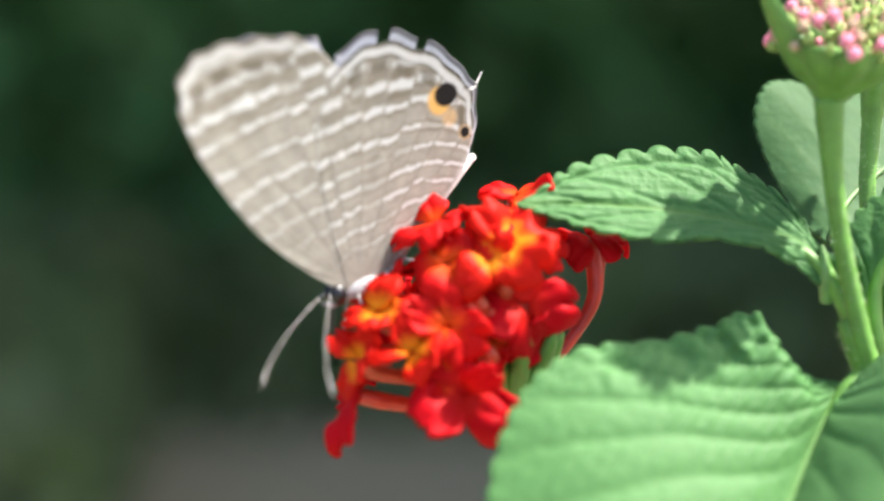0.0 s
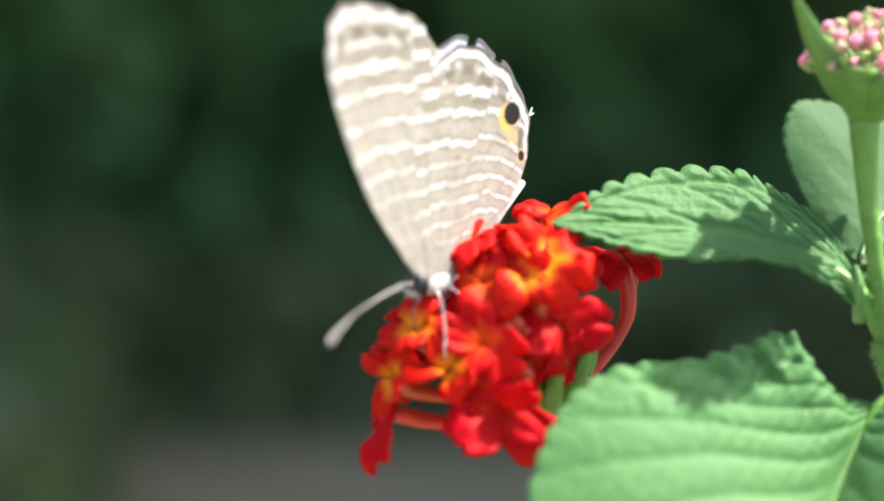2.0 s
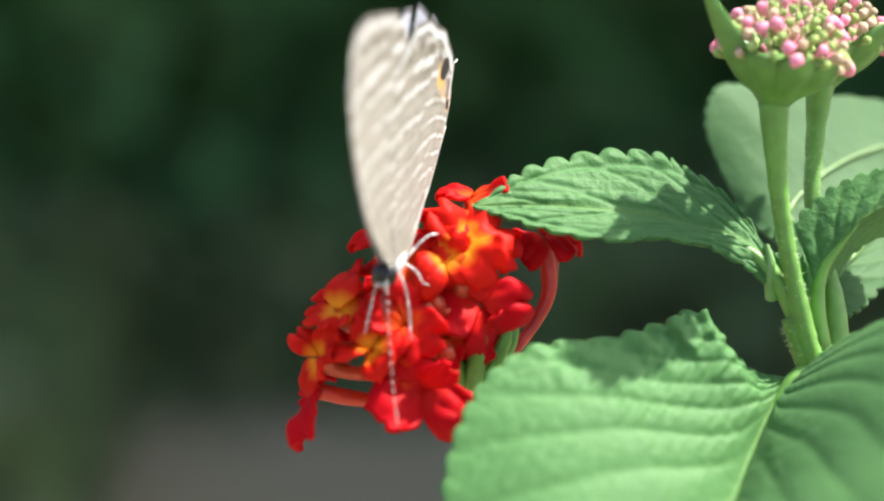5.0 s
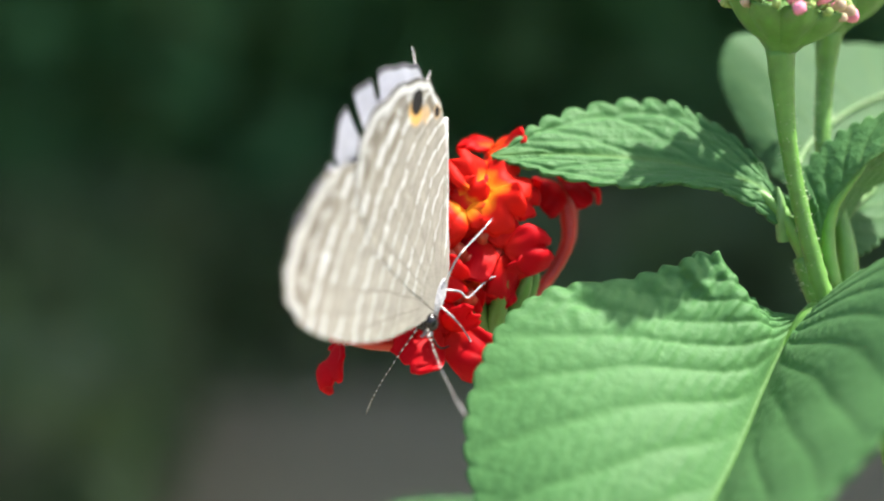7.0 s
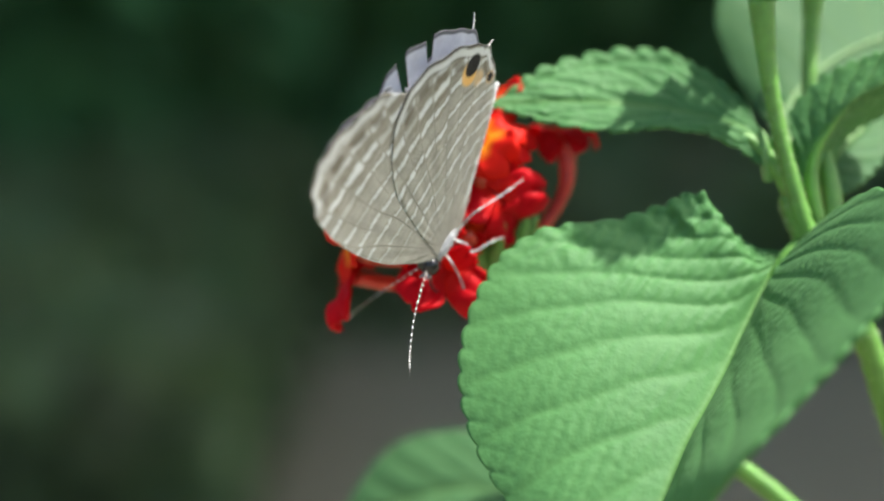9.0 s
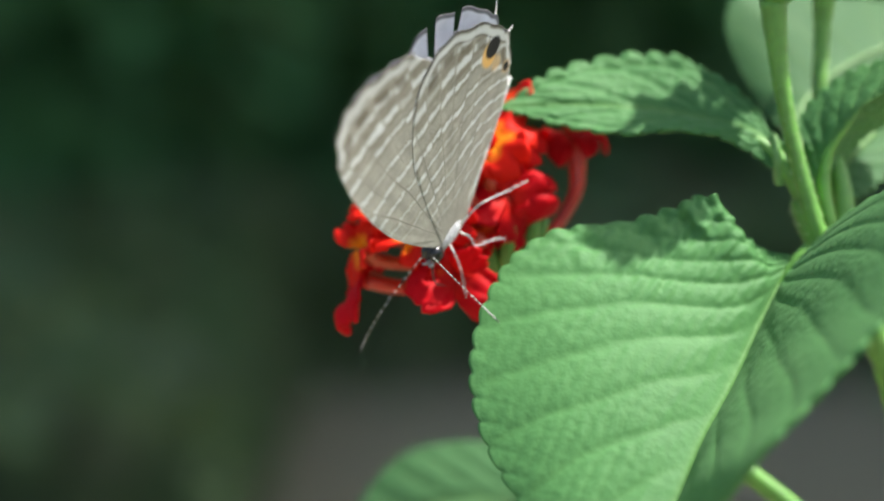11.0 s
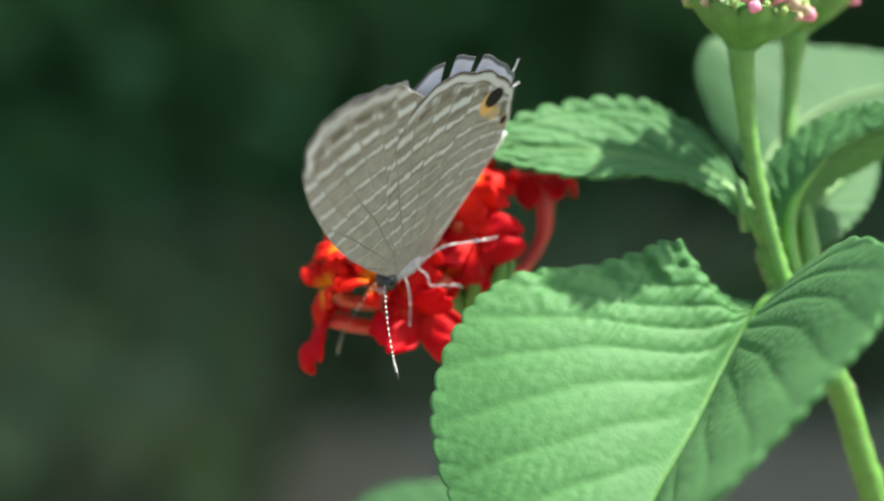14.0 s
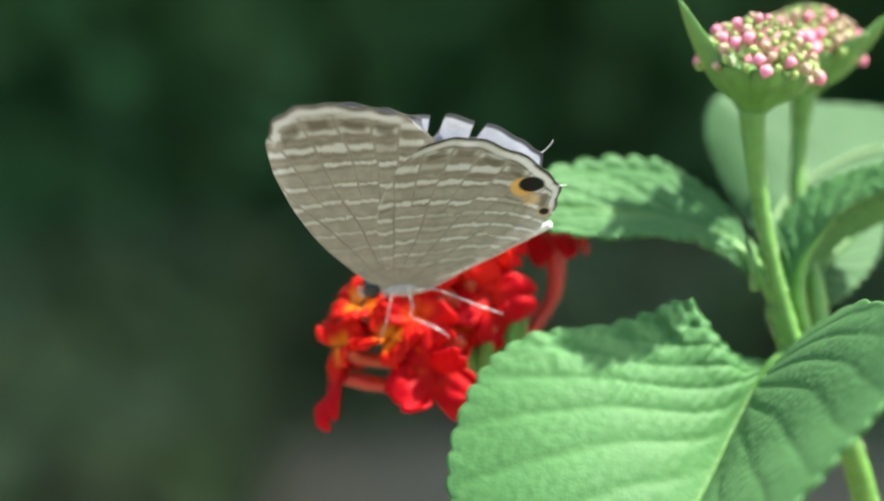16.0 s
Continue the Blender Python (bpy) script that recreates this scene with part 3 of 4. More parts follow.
# ---- the flower buds ----
def bud_head(base, bracts, lean, radius, stalk, seed, label):
    rnd = random.Random(seed)
    head = thing("lantana_bud", label, "flower bud", "flower buds on the shrub")
    stem = part("peduncle", mesh_of(*tube(stalk, [0.82, 0.74, 0.64, 0.62, 0.72, 1.10], 40, 12, 0.12)), STALK, head)
    hairs(stem, stalk, 0.64, 300, seed)
    b, up = Vector(base), Vector(lean).normalized()
    across = (Vector((1, 0, 0)) - up * up.x).normalized()
    q = Matrix((across, up.cross(across), up)).transposed()
    prof = ((0.0, 0.9), (0.8, 1.6), (1.8, radius * 0.62), (2.9, radius * 0.80), (3.4, radius * 0.66), (3.8, 0.4))
    verts, faces = [], []
    sides = 22
    for h, r in prof:
        for j in range(sides):
            a = 2 * math.pi * j / sides
            rr = r * (1 + 0.06 * math.sin(a * 5 + seed))
            verts.append(b + q @ Vector((rr * math.cos(a), rr * math.sin(a), h)))
    for i in range(len(prof) - 1):
        for j in range(sides):
            k = (j + 1) % sides
            faces.append((i * sides + j, i * sides + k, (i + 1) * sides + k, (i + 1) * sides + j))
    part("receptacle", mesh_of(verts, faces), BRACT, head)
    # pointed bracts round the cup
    for turn, long in bracts:
        a = radians(turn)
        out = q @ Vector((math.cos(a), math.sin(a), 0))
        side = q @ Vector((-math.sin(a), math.cos(a), 0))
        rib = curve([b + up * 0.6 + out * 1.1, b + up * 2.0 + out * radius * 0.78, b + up * (2.4 + 1.8 * long) + out * radius * (0.86 + 0.32 * long), b + up * (2.4 + 3.8 * long) + out * radius * (0.9 + 0.55 * long)], 16)
        grid = np.zeros((16, 7, 3))
        for i in range(16):
            u = i / 15
            w = 1.45 * math.sin(math.pi * (0.12 + 0.88 * u) ** 0.7) ** 0.9 + 0.03
            for j in range(7):
                v = j / 3 - 1
                grid[i, j] = rib[i] + np.array(side) * v * w + (np.array(up) - np.array(out)) * (0.55 * v * v * w)
        v, f, mk, idx = slab(grid, 0.16)
        part("bract", mesh_of(v, f), BRACT, head)
    # dense dome of four-cornered buds
    shapes = []
    for m, s in ((LIME, 0.85), (BLUSH, 0.92), (PINK, 1.15)):
        v, f = [], []
        for h, r in ((0, 0.22), (0.5, 0.30), (0.95, 0.52), (1.35, 0.56), (1.6, 0.34), (1.66, 0.02)):
            for j in range(8):
                a = 2 * math.pi * j / 8
                rr = r * (1.12 if j % 2 else 0.92)
                v.append((rr * math.cos(a) * s, rr * math.sin(a) * s, h * s))
        for i in range(5):
            for j in range(8):
                f.append((i * 8 + j, i * 8 + (j + 1) % 8, (i + 1) * 8 + (j + 1) % 8, (i + 1) * 8 + j))
        me = mesh_of(v, f)
        me.materials.append(m)
        shapes.append(me)
    count = 130
    for k in range(count):
        z = 1 - (k + 0.5) / count * 1.02
        a = k * 2.39996
        rr = math.sqrt(max(0, 1 - z * z))
        d = Vector((rr * math.cos(a), rr * math.sin(a), z * 1.10))
        at = b + up * 2.9 + q @ (d * radius * 0.86)
        which = 2 if rnd.random() < (0.32 if z < 0.30 else 0.12) else (1 if rnd.random() < 0.45 else 0)
        ob = part("bud", shapes[which], None, head)
        nd = (q @ Vector((d.x, d.y, d.z + 0.35))).normalized()
        s = rnd.uniform(0.62, 0.88) * (0.62 if z > 0.75 else 0.82 if z > 0.4 else 1.0)
        ob.matrix_basis = Matrix.Translation(at * MM) @ nd.to_track_quat("Z", "Y").to_matrix().to_4x4() @ pose(0, 0, 0, 0, 0, rnd.uniform(0, 90)) @ Matrix.Diagonal((s, s, s, 1))
    return head


bud_head((26.8, -4.6, 13.2), ((200, 1.45), (125, 0.85), (98, 0.75), (50, 0.4), (5, 0.35), (-40, 0.25), (-85, 0.3), (-130, 0.25)), (0.12, -0.10, 1.0), 4.4, [(30.9, -3.2, -6.4), (30.1, -3.5, -3.8), (28.9, -3.8, 0.5), (27.9, -4.0, 4.7), (27.2, -4.3, 9.0), (26.8, -4.6, 13.6)], 1,
         "green lantana bud head with pink-tipped buds on a stalk")
bud_head((32.1, 3.0, 15.2), ((-28, 1.25), (-42, 0.7), (-100, 0.3), (-150, 0.3), (170, 0.45), (110, 0.5), (50, 0.6)), (0.10, 0.05, 1.0), 4.2, [(32.4, 0.2, -1.0), (31.8, 1.4, 3.5), (31.5, 2.2, 7.5), (31.8, 2.8, 11.5), (32.1, 3.0, 15.6)], 2,
         "second lantana bud head with pale buds on a thin stalk")


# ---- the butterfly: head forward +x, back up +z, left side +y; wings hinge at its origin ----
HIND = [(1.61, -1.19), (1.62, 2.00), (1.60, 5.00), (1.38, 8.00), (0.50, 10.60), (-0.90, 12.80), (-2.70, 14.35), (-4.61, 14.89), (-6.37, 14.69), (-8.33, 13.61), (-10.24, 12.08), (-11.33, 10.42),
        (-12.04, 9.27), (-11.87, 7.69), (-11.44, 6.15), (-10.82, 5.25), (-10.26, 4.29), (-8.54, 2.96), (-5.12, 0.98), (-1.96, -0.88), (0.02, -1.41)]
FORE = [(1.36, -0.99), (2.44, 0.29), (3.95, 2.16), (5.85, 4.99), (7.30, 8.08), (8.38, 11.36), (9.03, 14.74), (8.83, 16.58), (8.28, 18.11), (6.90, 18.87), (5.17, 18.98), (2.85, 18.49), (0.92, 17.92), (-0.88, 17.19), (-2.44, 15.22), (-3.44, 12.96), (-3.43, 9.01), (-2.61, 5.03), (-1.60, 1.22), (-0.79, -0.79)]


def camber(x, z):
    """How far the wing surface stands out of the flat plane."""
    x, z = x / 10, z / 10
    return -0.098 * x * x - 0.088 * x * z + 0.026 * z * z + 0.121 * x ** 3 + 0.432 * x * x * z - 0.080 * x * z * z + 0.024 * z ** 3


# white cross lines: distance below the top of the wing, half width, strength
FORE_LINES = ((1.5, 0.22, 0.40), (2.9, 0.32, 0.75), (4.5, 0.38, 1.0), (6.1, 0.24, 1.0), (8.2, 0.19, 0.95), (9.9, 0.17, 0.85), (11.6, 0.16, 0.85), (13.2, 0.14, 0.55), (14.8, 0.13, 0.35))
HIND_LINES = ((1.45, 0.28, 0.80), (2.9, 0.34, 0.95), (4.4, 0.26, 0.95), (6.4, 0.20, 0.95), (7.85, 0.17, 0.9), (9.2, 0.17, 0.95), (10.5, 0.16, 0.9), (11.8, 0.15, 0.8), (13.0, 0.12, 0.5))


def wing_marks(x, z, s, angle, a, hind, upper, outer, fringe):
    """How pale, black, orange and brown the wing is at a place."""
    pale = black = orange = brown = 0.0
    seed = 3.0 if hind else 11.0
    if not upper:
        cell = angle * (23.0 if hind else 25.0) + 0.25 * noise.noise(Vector((x * 0.25, z * 0.25, seed)))
        far = math.hypot(x - 0.7, z + 0.6) / (15.0 if hind else 19.0)
        far_out = far > (0.60 if hind else 0.55)
        k = math.floor(cell) if far_out else math.floor(cell / 2)
        across = (cell - math.floor(cell)) if far_out else (cell / 2 - math.floor(cell / 2))
        split = abs(across - 0.5)
        jog = 0.55 * noise.noise(Vector((k * 3.17, seed, 0.5 if far_out else 4.5)))
        d = 14.8 - z - 0.055 * max(0.0, -x - 5.0) ** 2 if hind else 18.9 - z + 0.03 * x
        d += jog + 0.20 * noise.noise(Vector((x * 1.3, z * 1.3, seed))) + 0.10 * noise.noise(Vector((x * 3.7, z * 3.7, seed))) + 0.22 * (across - 0.5) ** 2
        for n, (at, half, strength) in enumerate(HIND_LINES if hind else FORE_LINES):
            gone = noise.noise(Vector((k * 7.7 + n * 3.3, n * 5.1 + 0.3, seed)))
            if gone < (-0.40 if n < 4 else -0.22):
                strength *= 0.3
            half *= 0.82 + 0.35 * noise.noise(Vector((k * 2.3, n * 1.7, seed + 1)))
            line = (1 - step(abs(d - at), half * 0.7, half * 1.25)) * strength * (1 - step(split, 0.43, 0.485))
            pale = max(pale, line)
            # a brown bar on both sides of each line, deepest in the outer third
            edge = abs(d - at)
            bar = step(edge, half * 1.1, half * 1.6) * (1 - step(edge, half * 2.2, half * 3.4)) * (1 - step(split, 0.40, 0.49))
            brown = max(brown, bar * (0.95 if n < 4 else 0.5) * (0.7 + 0.5 * noise.noise(Vector((k * 5.9, n * 2.9, seed + 2)))))
        # the veins are thin and dark, strongest towards the root
        vein = step(split, 0.465, 0.492)
        brown = max(brown, 0.55 * vein)
        black = 0.10 * vein + 0.34 * vein * step(far, 0.06, 0.14) * (1 - step(far, 0.25, 0.60)) * (1 - step(s, 0.85, 0.95))
        pale *= 1 - 0.75 * vein
        # margin: dark thread, pale line, dusky lunules
        black = max(black, 0.85 * outer * (step(s, 0.986, 0.992) if hind else 0.7 * step(s, 0.984, 0.992)))
        pale = max(pale, (0.95 if hind else 0.7) * outer * step(s, 0.945, 0.953) * (1 - step(s, 0.976, 0.983)))
        if hind:
            black = max(black, 0.45 * outer * step(s, 0.933, 0.938) * (1 - step(s, 0.942, 0.948)))
        dusk = step(s, 0.865, 0.89) * (1 - step(s, 0.918, 0.935)) * (1 - step(split, 0.22, 0.42)) * outer
        brown = max(brown, dusk)
        black = max(black, 0.16 * dusk)
        pale *= 1 - 0.7 * dusk
        # grey scales at the root
        root = 1 - step(far, 0.08, 0.27)
        pale *= 1 - 0.8 * root
        black = max(black, 0.06 * root)
        if hind:
            # fringed inner edge, and a pale and a dark thread along the leading edge
            pale = max(pale, 0.55 * fringe * step(s, 0.88, 0.97))
            lead = 1 - step(a, 0.17, 0.21)
            pale = max(pale, 0.45 * lead * step(s, 0.93, 0.95) * (1 - step(s, 0.972, 0.98)))
            black = max(black, 0.12 * lead * step(s, 0.98, 0.99))
        else:
            lead = 1 - step(a, 0.20, 0.26)
            brown = max(brown, 0.5 * lead * step(s, 0.90, 0.94))
            pale = max(pale, 0.35 * lead * step(s, 0.965, 0.98))
    else:
        pale = 0.4 + 0.4 * noise.noise(Vector((x * 0.5, z * 0.5, 3)))
        black = 0.7 * outer * step(s, 0.975, 0.985) + 0.10 * step(s, 0.86, 0.9)
    if hind:
        ex, ez = x - (-9.94), z - (9.63)
        d1 = math.hypot(ex * 0.95, ez * 1.1)
        d2 = math.hypot(x - (-10.82), z - (6.53))
        if not upper:
            orange = max(0.75 * (1 - step(math.hypot((ex - 0.65) * 1.1, ez + 0.25), 0.80, 1.2)), 0.35 * (1 - step(d2, 0.42, 0.66)), 0.35 * (1 - step(math.hypot(ex - 0.1, ez + 1.65), 0.4, 0.85)))
            pale *= 1 - orange
            brown *= 1 - orange
        black = max(black, (1 - step(d1, 0.82, 0.98)) * (0.12 if upper else 1.0), (1 - step(d2, 0.32, 0.46)) * (0.1 if upper else 1.0))
    return (min(1, max(0, pale)), min(1, max(0, black)), orange, min(1, max(0, brown)))


def wing(body, name, outline, left, hind, notches, label):
    na, ns = 300, 110
    sign = 1 if left else -1
    edge = curve(outline, na)
    hinge = np.array((0.7, -0.6))
    front = np.zeros((na, ns, 3))
    marks_out = np.zeros((na, ns, 4))
    marks_in = np.zeros((na, ns, 4))
    for i in range(na):
        a = i / (na - 1)
        cut = 1.0
        for at, deep, wide in notches:
            cut = min(cut, 1 - deep * (1 - step(abs(a - at), wide * 0.75, wide)))
        scal = 1 + 0.006 * math.sin(a * 95) * (1 if 0.25 < a < 0.75 else 0)
        angle = math.atan2(edge[i][1] - hinge[1], edge[i][0] - hinge[0]) / math.pi
        if angle < -0.5:
            angle += 2
        outer = step(a, 0.26, 0.30) * (1 - step(a, 0.66, 0.70)) if hind else step(a, 0.34, 0.38) * (1 - step(a, 0.66, 0.70))
        fringe = step(a, 0.74, 0.80)
        for j in range(ns):
            s = (j / (ns - 1)) ** 0.9
            p = hinge + (edge[i] - hinge) * s * (1 + (cut * scal - 1) * step(s, 0.70, 0.98))
            pleat = 0.015 * math.sin(angle * 17 * 2 * math.pi) * s * step(s, 0.05, 0.4)
            bow = camber(p[0], p[1])
            if hind:
                bow -= 0.05 * sign * step(s, 0.8, 1.0) * (1 - step(a, 0.15, 0.22))
            front[i, j] = (p[0], bow + sign * pleat, p[1])
            marks_out[i, j] = wing_marks(p[0], p[1], s, angle, a, hind, False, outer, fringe)
            if notches and hind:
                marks_out[i, j, 0] = max(marks_out[i, j, 0], 0.9 * step(s, 0.60, 0.75))  # outer face whitened so light passing through is not tinted brown
            marks_in[i, j] = wing_marks(p[0], p[1], s, angle, a, hind, True, outer, fringe)
    back = front.copy()
    back[:, :, 1] -= sign * 0.05
    m = na * ns
    verts = np.vstack([front.reshape(-1, 3), back.reshape(-1, 3)])
    faces, idx = [], []
    for i in range(na - 1):
        for j in range(ns - 1):
            p, q, r, s4 = i * ns + j, i * ns + j + 1, (i + 1) * ns + j + 1, (i + 1) * ns + j
            quad = (p, q, r, s4) if left else (s4, r, q, p)
            faces.append(quad)
            faces.append(tuple(k + m for k in reversed(quad)))
            idx += [0, 1]
        p, q = i * ns + ns - 1, (i + 1) * ns + ns - 1
        faces.append((p, p + m, q + m, q) if left else (q, q + m, p + m, p))
        idx.append(0)
    me = mesh_of(verts.tolist(), faces, np.concatenate([marks_out.reshape(-1, 4), marks_in.reshape(-1, 4)]), True, idx)
    ob = part(name, me, [WING_BRIGHTENED if notches and hind else WING, WING_TOP], body, label)
    if hind:
        y = camber(-11.9, 9.3)
        tip = [(-11.9, y, 9.4), (-12.5, y + 0.1 * sign, 9.55), (-13.1, y + 0.2 * sign, 9.8), (-13.7, y + 0.3 * sign, 10.3)]
        if left:
            tip = [(-11.9, y, 9.3), (-12.2, y + 0.05, 9.3), (-12.5, y + 0.1, 9.35)]
        part("wing_tail", mesh_of(*tube(tip, [0.09, 0.06, 0.05, 0.03], 12, 6)), WHITE, ob, "thin thread-like tail")
    return ob


butterfly = thing("butterfly", "pale grey-brown butterfly with white-banded closed wings and black eyespot", "butterfly", tip=False)
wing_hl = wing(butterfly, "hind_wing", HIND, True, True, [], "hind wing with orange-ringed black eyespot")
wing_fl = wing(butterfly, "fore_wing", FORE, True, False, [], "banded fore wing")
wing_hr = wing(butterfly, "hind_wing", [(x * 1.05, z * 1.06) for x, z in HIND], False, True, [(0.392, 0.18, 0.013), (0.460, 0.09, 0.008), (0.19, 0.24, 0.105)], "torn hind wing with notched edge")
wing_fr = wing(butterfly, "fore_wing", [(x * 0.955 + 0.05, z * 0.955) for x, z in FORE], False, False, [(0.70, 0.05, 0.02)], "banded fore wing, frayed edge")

part("thorax", mesh_of(*ball((0.2, 0, -0.65), (1.75, 0.66, 0.75), 22, 16)), FUR, butterfly, "furry whitish thorax")
part("abdomen", mesh_of(*tube([(-0.8, 0, -0.1), (-3.4, 0, 0.45), (-6.4, 0, 1.9), (-9.0, 0, 3.3), (-11.4, 0, 4.5)], [0.36, 0.40, 0.40, 0.36, 0.26], 40, 16, 0.06)), FUR_WHITE, butterfly, "furry whitish abdomen")
head = part("head", mesh_of(*ball((2.2, 0, -0.45), (0.66, 0.56, 0.66), 18, 12)), FUR_DARK, butterfly, "dark head with white scales")
for side in (1, -1):
    part("eye", mesh_of(*ball((2.35, 0.40 * side, -0.42), (0.66, 0.48, 0.72), 16, 12)), EYE, head, "large black eye")
    part("palp", mesh_of(*tube([(2.6, 0.2 * side, -1.0), (3.05, 0.22 * side, -0.95), (3.4, 0.25 * side, -0.6)], [0.16, 0.14, 0.06], 10, 7)), FUR, head)
part("proboscis", mesh_of(*tube([(2.6, 0, -1.0), (3.2, 0.1, -2.0), (3.3, 0.2, -3.0), (2.6, 0.2, -4.2)], [0.09, 0.08, 0.07, 0.05], 16, 6)), BLACK, butterfly)


def banded(points, radii, n, bands, sides, dark_tip, dark=0.45):
    """A thin limb ringed in black and white: the mesh and its material numbers."""
    v, f = tube(points, radii, n, sides)
    idx = []
    for q in f:
        i = min(q) // sides
        ring = i / (n - 1) * bands
        idx.append(0 if ring % 1.0 < dark else 1)
        if i / (n - 1) > dark_tip:
            idx[-1] = 0
    return mesh_of(v, f, None, True, idx)


def leg(points, r):
    ob = part("leg", banded(points, [r * 1.2, r * 1.3, r * 0.9, r * 1.1, r * 0.8, r * 0.6], 30, 3, 7, 2.0, 0.22), [WHITE, FUR], butterfly, "thin white leg")
    return ob


for side in (1, -1):
    leg([(0.9, 0.5 * side, -0.9), (1.2, 1.0 * side, -1.8), (1.5, 1.3 * side, -3.0), (1.9, 1.5 * side, -4.0), (2.2, 1.6 * side, -4.8), (2.4, 1.7 * side, -5.3)], 0.062)
    leg([(-0.4, 0.5 * side, -0.9), (-0.6, 1.3 * side, -1.6), (-0.4, 1.7 * side, -2.2), (-1.6, 1.9 * side, -3.1), (-2.6, 2.0 * side, -3.9), (-3.2, 2.1 * side, -4.7)], 0.062)
    leg([(-0.9, 0.5 * side, -0.7), (-2.2, 1.3 * side, 0.1), (-3.2, 1.8 * side, 0.1), (-5.2, 2.1 * side, -1.1), (-6.4, 2.2 * side, -1.8), (-7.4, 2.3 * side, -2.4)], 0.062)

ANT = [(0, 0, 0), (3.0, 0, 0.15), (6.0, 0, 0.1), (8.6, 0, -0.3), (9.6, 0, -0.6), (10.6, 0, -1.0)]
antenna_l = part("antenna", banded(ANT, [0.045, 0.036, 0.032, 0.036, 0.070, 0.04], 100, 22, 6, 0.9), [BLACK, WHITE], butterfly, "black antenna ringed with white")
antenna_r = part("antenna", banded(ANT, [0.045, 0.036, 0.032, 0.036, 0.070, 0.04], 100, 22, 6, 0.9), [BLACK, WHITE], butterfly, "black antenna ringed with white")

# ---- ground and hedge behind ----
gx = np.concatenate([np.linspace(-200, -3, 12), np.linspace(-2.5, 2.5, 61), np.linspace(3, 200, 12)])
verts = [(x, y, -0.40 + (0.012 * noise.noise(Vector((x * 4, y * 4, 0))) if abs(x) < 2.6 and abs(y) < 2.6 else 0)) for y in gx for x in gx]
n = len(gx)
faces = [(j * n + i, j * n + i + 1, (j + 1) * n + i + 1, (j + 1) * n + i) for j in range(n - 1) for i in range(n - 1)]
tagged(part("ground", mesh_of(verts, faces, scale=1.0), SOIL), "bare grey-brown soil under the shrubs", "ground", kind="structure")


def leaf_mass(name, count, place, size, material, seed, label, category, parent=None):
    """Many small bent leaves in one mesh."""
    rnd = random.Random(seed)
    verts, faces = [], []
    for _ in range(count):
        c = Vector(place(rnd))
        q = Euler((rnd.uniform(-1.2, 1.2), rnd.uniform(-1.2, 1.2), rnd.uniform(0, 6.28))).to_matrix()
        s = size * rnd.uniform(0.6, 1.3)
        k = len(verts)
        for u, w in ((0, 0.02), (0.28, 0.26), (0.6, 0.28), (1, 0.02)):
            for v in (-1, 0, 1):
                verts.append(c + q @ Vector((s * (u - 0.5), s * w * v, s * (0.10 * abs(v) * w * 4 - 0.25 * (u - 0.4) ** 2))))
        for i in range(3):
            for j in range(2):
                a = k + i * 3 + j
                faces.append((a, a + 1, a + 4, a + 3))
    if parent is not None:
        return part(name, mesh_of(verts, faces, scale=1.0), material, parent, label)
    return tagged(part(name, mesh_of(verts, faces, scale=1.0), material), label, category, kind="stuff")


# rough upright sheets added inside the hedge; they hide sunlit ground behind it
core_x, core_z = np.linspace(-1.9, 1.9, 80), np.linspace(-0.42, 0.30, 40)
core = [(x, 2.15 + 0.16 * noise.noise(Vector((x * 3, 0, z * 3))) + 0.07 * noise.noise(Vector((x * 11, 4, z * 11))), z) for z in core_z for x in core_x]
core += [(x, y + 0.5, z) for x, y, z in core]
k = len(core_x)
half_n = k * len(core_z)
core_faces = [(j * k + i, j * k + i + 1, (j + 1) * k + i + 1, (j + 1) * k + i) for j in range(len(core_z) - 1) for i in range(k - 1)]
core_faces += [tuple(v + half_n for v in reversed(q)) for q in core_faces]
tagged(part("hedge_backing", mesh_of(core, core_faces, scale=1.0), LEAF_DARK), "dark green backing added inside the hedge", "hedge", kind="stuff")


def hedge_place(r):
    y = 1.5 + 1.0 * r.random() ** 1.3
    x = max(-2.3, min(2.3, r.gauss(0.0, 1.0)))
    y += 0.12 * math.sin(x * 3.1) - 0.10 * abs(x) ** 2 * 0.3
    # out-of-view upper leaves are thickened for shade; kept lower on the left for light
    top = (0.85 if x < 0.35 else 1.55) + 0.15 * math.sin(x * 5) + 0.1 * math.sin(y * 9)
    return (x, y, -0.40 + top * (r.random() ** 0.9 if r.random() < 0.6 else r.uniform(0.55, 1.0)))


leaf_mass("hedge", 26000, hedge_place, 0.09, LEAF_DARK, 3, "dense dark green hedge in shade", "hedge")
# an unseen low tree added behind the hedge; its crown shades the ground
tree = thing("tree", "unseen low shade tree with dense dark green crown over the hedge", "tree", tip=False)
part("trunk", mesh_of(*tube([(1.72, 2.75, -0.44), (1.70, 2.70, -0.1), (1.62, 2.62, 0.3), (1.55, 2.5, 0.62)], [0.13, 0.10, 0.09, 0.075], 24, 14, 0.25), scale=1.0), BARK, tree)
# second number: share of leaves; few on the left let sun through
BOUGHS = [((1.6, 1.2, 1.10), 5), ((1.0, 1.0, 1.12), 5), ((0.55, 1.4, 1.08), 4), ((0.9, 2.0, 1.25), 4), ((1.95, 1.8, 1.30), 4), ((0.35, 0.95, 1.02), 2), ((-0.2, 1.7, 1.10), 1.3), ((-0.9, 2.0, 1.05), 1)]
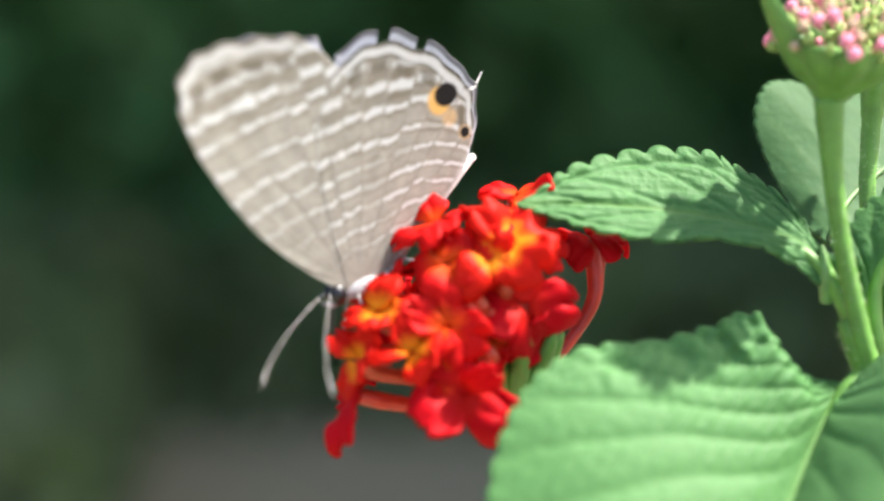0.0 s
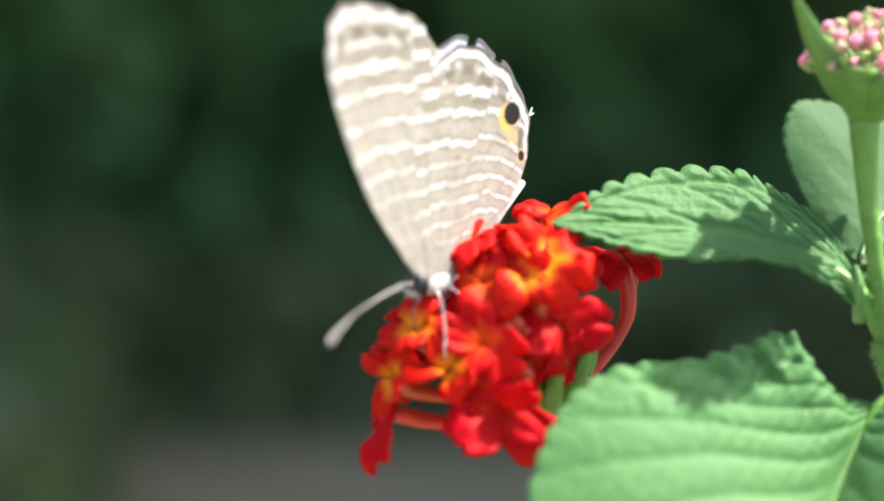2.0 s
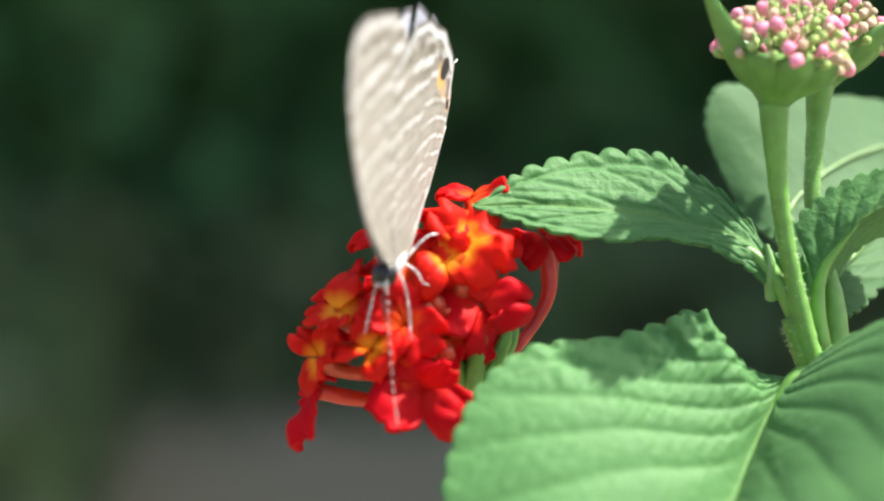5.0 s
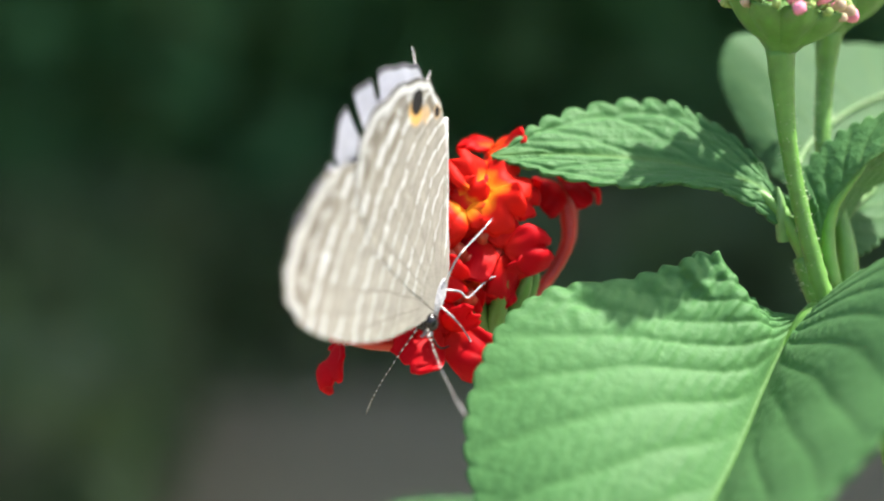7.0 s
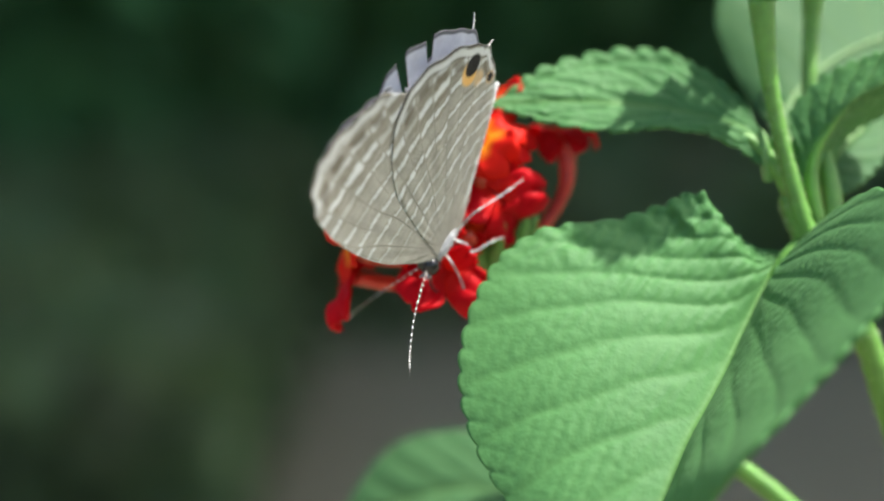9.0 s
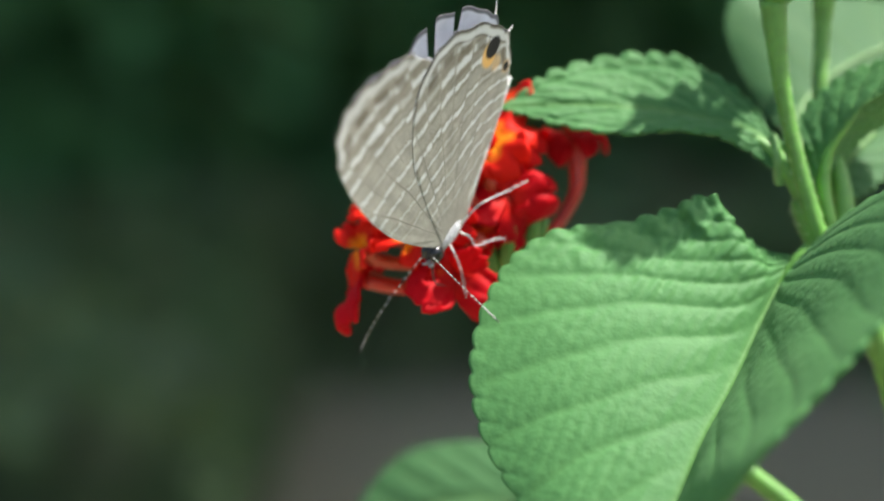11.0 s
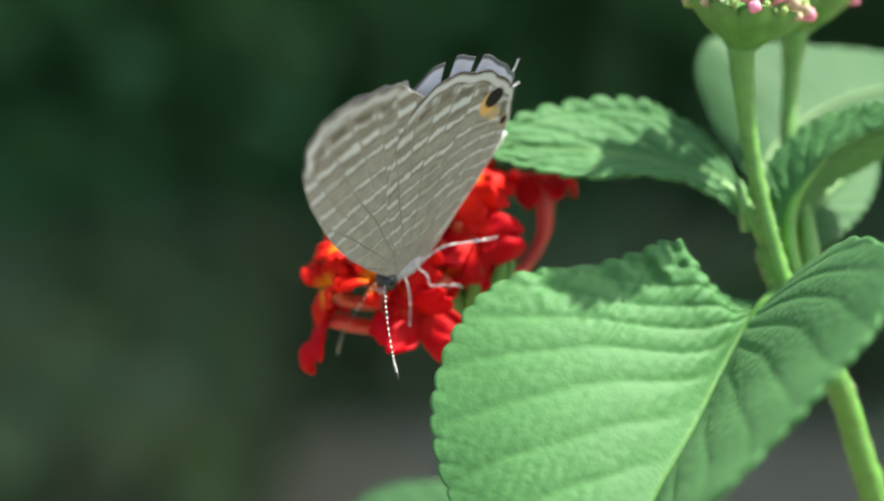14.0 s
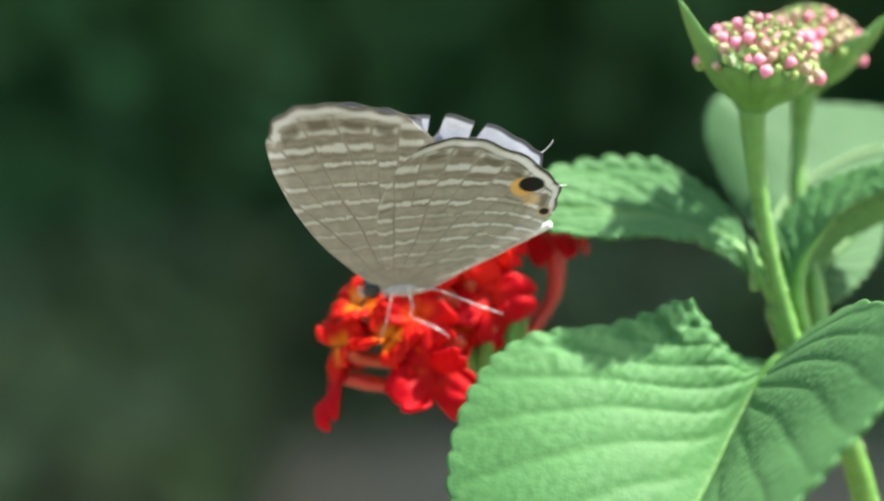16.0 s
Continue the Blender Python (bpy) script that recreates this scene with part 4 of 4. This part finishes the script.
for end, weight in BOUGHS:
    fork, e = Vector((1.55, 2.5, 0.60)), Vector(end)
    part("bough", mesh_of(*tube([fork, fork.lerp(e, 0.35) + Vector((0, 0, 0.12)), fork.lerp(e, 0.7) + Vector((0.03, 0, 0.08)), e], [0.06, 0.045, 0.03, 0.012], 26, 8, 0.3), scale=1.0), BARK, tree)


def shade_crown_place(r):
    """Leaves in clumps along the outer part of the limbs, out of view, to cast shade."""
    end = r.choices([k for k, _ in BOUGHS], [w for _, w in BOUGHS])[0]
    p = Vector((1.55, 2.5, 0.62)).lerp(Vector(end), r.uniform(0.35, 1.05))
    return (p.x + r.gauss(0, 0.19), max(0.62, p.y + r.gauss(0, 0.17)), max(0.6, p.z + r.gauss(0, 0.13)))


leaf_mass("crown", 14000, shade_crown_place, 0.10, LEAF_DARK, 8, "dense dark green leaves added for shade", "tree", tree)


def weed_place(r):
    """Weeds along the foot of the hedge, denser to one side, round a bare patch."""
    if r.random() < 0.45:
        x, y = r.uniform(-0.9, 0.8), 1.25 + 0.75 * r.random()
    else:
        x, y = -0.12 - abs(r.gauss(0, 0.17)), 0.85 + 0.6 * r.random()
    return (x, y, -0.40 + 0.12 * r.random() ** 1.4)


leaf_mass("weeds", 8000, weed_place, 0.05, LEAF_WEED, 4, "low green weeds before the hedge", "weeds")


def motions():
    walk(butterfly, [
        (0.0, pose(-0.00446, -0.00082, 0.00086, 5.2, 17.1, -147.1)),
        (0.5, pose(-0.00322, -0.00215, 0.00237, 12.7, 3.6, -132.1)),
        (1.0, pose(-0.00207, -0.00248, 0.00285, 17.0, 7.4, -124.6)),
        (1.5, pose(-0.00214, -0.00257, 0.00345, 12.2, 5.3, -129.8)),
        (2.0, pose(-0.00190, -0.00236, 0.00271, 10.1, 1.9, -129.9)),
        (2.5, pose(-0.00138, -0.00249, 0.00351, 8.7, 7.1, -122.9)),
        (3.0, pose(-0.00142, -0.00189, 0.00357, 5.1, 2.5, -120.9)),
        (3.5, pose(-0.00083, -0.00192, 0.00320, 9.3, -0.5, -119.5)),
        (4.0, pose(-0.00025, -0.00261, 0.00426, 6.7, 4.8, -111.7)),
        (6.5, pose(0.00109, -0.00918, -0.00060, 0.9, 40.8, -116.7)),
        (7.0, pose(0.00148, -0.00763, -0.00225, 6.5, 54.9, -116.7)),
        (7.5, pose(0.00196, -0.00822, -0.00137, -6.6, 44.3, -128.6)),
        (8.0, pose(0.00248, -0.00771, -0.00264, -20.9, 57.1, -140.3)),
        (10.5, pose(0.00192, -0.00815, -0.00198, -12.7, 30.5, -132.9)),
        (11.0, pose(0.00190, -0.00797, -0.00165, -13.7, 39.5, -131.4)),
        (11.5, pose(0.00223, -0.00868, -0.00175, -12.9, 32.6, -131.0)),
        (12.0, pose(0.00176, -0.00700, -0.00201, -11.9, 35.9, -127.5)),
        (12.5, pose(0.00190, -0.00747, -0.00190, -14.4, 34.6, -130.8)),
        (13.0, pose(0.00172, -0.00693, -0.00207, -14.2, 36.9, -130.3)),
        (13.5, pose(0.00236, -0.00725, -0.00165, -11.8, 34.5, -130.4)),
        (14.0, pose(0.00155, -0.00731, -0.00119, -23.0, 28.9, -140.5)),
        (14.5, pose(0.00063, -0.00735, 0.00103, -31.7, 11.3, -161.0)),
        (15.0, pose(0.00003, -0.00722, 0.00114, -34.3, 1.6, -167.4)),
        (15.5, pose(-0.00008, -0.00701, 0.00146, -33.9, 7.6, -175.6)),
        (16.0, pose(-0.00000, -0.00685, 0.00167, -34.2, 5.7, -177.7)),
    ])
    SWEEP = ((0.0, 3.3), (0.5, 2.9), (1.0, 1.2), (1.5, -4.3), (2.0, 2.8), (2.5, -4.7), (3.0, -1.7), (3.5, -2.7), (4.0, -0.8), (6.5, 0.5), (7.0, 0.0), (7.5, 0.9), (8.0, -8.0), (10.5, -3.3), (11.0, -4.1), (11.5, 2.5), (12.0, 0.2), (12.5, 2.0), (13.0, -0.8), (13.5, 3.2), (14.0, -1.9), (14.5, -2.5), (15.0, 2.5), (15.5, -8.3), (16.0, -1.5))
    # the wings slide over one another as it turns
    walk(wing_fl, [(t, pose(0, 0.36 * MM, 0, 0, a, 0)) for t, a in SWEEP])
    walk(wing_hl, [(t, pose(0, 0.40 * MM, 0, 0, 0, 0)) for t in (0.0, 16.0)])
    spread = ((0.0, 1, -2), (4.0, 1, -3), (6.5, 5, 0), (7.0, 4.5, -3), (8.0, 4.5, 1), (10.5, 4, 1), (11.5, 3, -2), (12.0, 1.8, -6), (12.5, 6, 7), (13.0, 2, 1), (13.5, 1.5, 3), (14.0, 1, -1), (14.5, 1.5, 2), (15.0, 2, 5), (15.3, 2, 6), (15.5, 2, -9), (15.7, 2, 0), (16.0, 2, 10))
    walk(wing_fr, [(t, pose(0, -0.36 * MM, 0, -0.6, a - (7.0 if t < 5 else 4.5), 0)) for t, a in SWEEP])
    walk(wing_hr, [(t, pose(0, -0.42 * MM, 0, c - 1.0, d, 0)) for t, c, d in spread])
    # antennae: their roots on the head, and how they swing
    walk(antenna_l, [(t, pose(2.8 * MM, 0.3 * MM, -0.05 * MM, a, b, c)) for t, a, b, c in ((0, 27, 16, 49), (0.5, 12, 31, 20), (1, 6, 14, 12), (1.5, 3, 13, 6), (2, 0, 7, 1), (2.5, 5, 8, 10), (3, -3, 18, -6), (3.5, -2, 14, -3), (3.75, -16, 57, -20), (4, -130, 69, -136), (5.25, 21, 44, 30), (6.5, 13, -21, 48), (7, 10, -23, 42), (7.5, 14, -17, 46), (8, 5, -31, 29), (10.5, 15, -14, 47), (11, 18, -19, 62), (11.5, 15, -18, 51), (12, 15, -15, 47), (12.5, 18, -8, 48), (13, 18, -9, 48), (13.5, 14, -10, 40), (14, 16, -14, 49), (14.25, 18, 35, 28), (14.5, -45, 74, -50), (15, -73, 72, -80), (15.5, -67, 66, -77), (16, -62, 60, -74))])
    walk(antenna_r, [(t, pose(2.8 * MM, -0.3 * MM, -0.05 * MM, a, b, c)) for t, a, b, c in ((0, 20, 8, 26), (0.5, 23, 27, 23), (1, 16, 13, 17), (1.5, 13, 15, 10), (2, 9, 8, 5), (2.5, 14, 9, 14), (3, 8, 18, -1), (3.5, 8, 15, 1), (3.75, 1, 60, -14), (4, -132, 71, -153), (6.5, -34, 60, -57), (7, -24, 35, -51), (7.5, -23, 37, -49), (8, -22, 34, -49), (10.5, -32, 31, -64), (11, -14, 40, -36), (11.5, -32, 47, -59), (12, -25, 41, -51), (12.5, -18, 42, -41), (13, -18, 40, -41), (13.5, -19, 32, -45), (14, -30, 61, -52), (14.5, -35, 68, -56), (15, -28, 74, -46), (15.5, -31, 69, -51), (16, -34, 64, -56))])


motions()
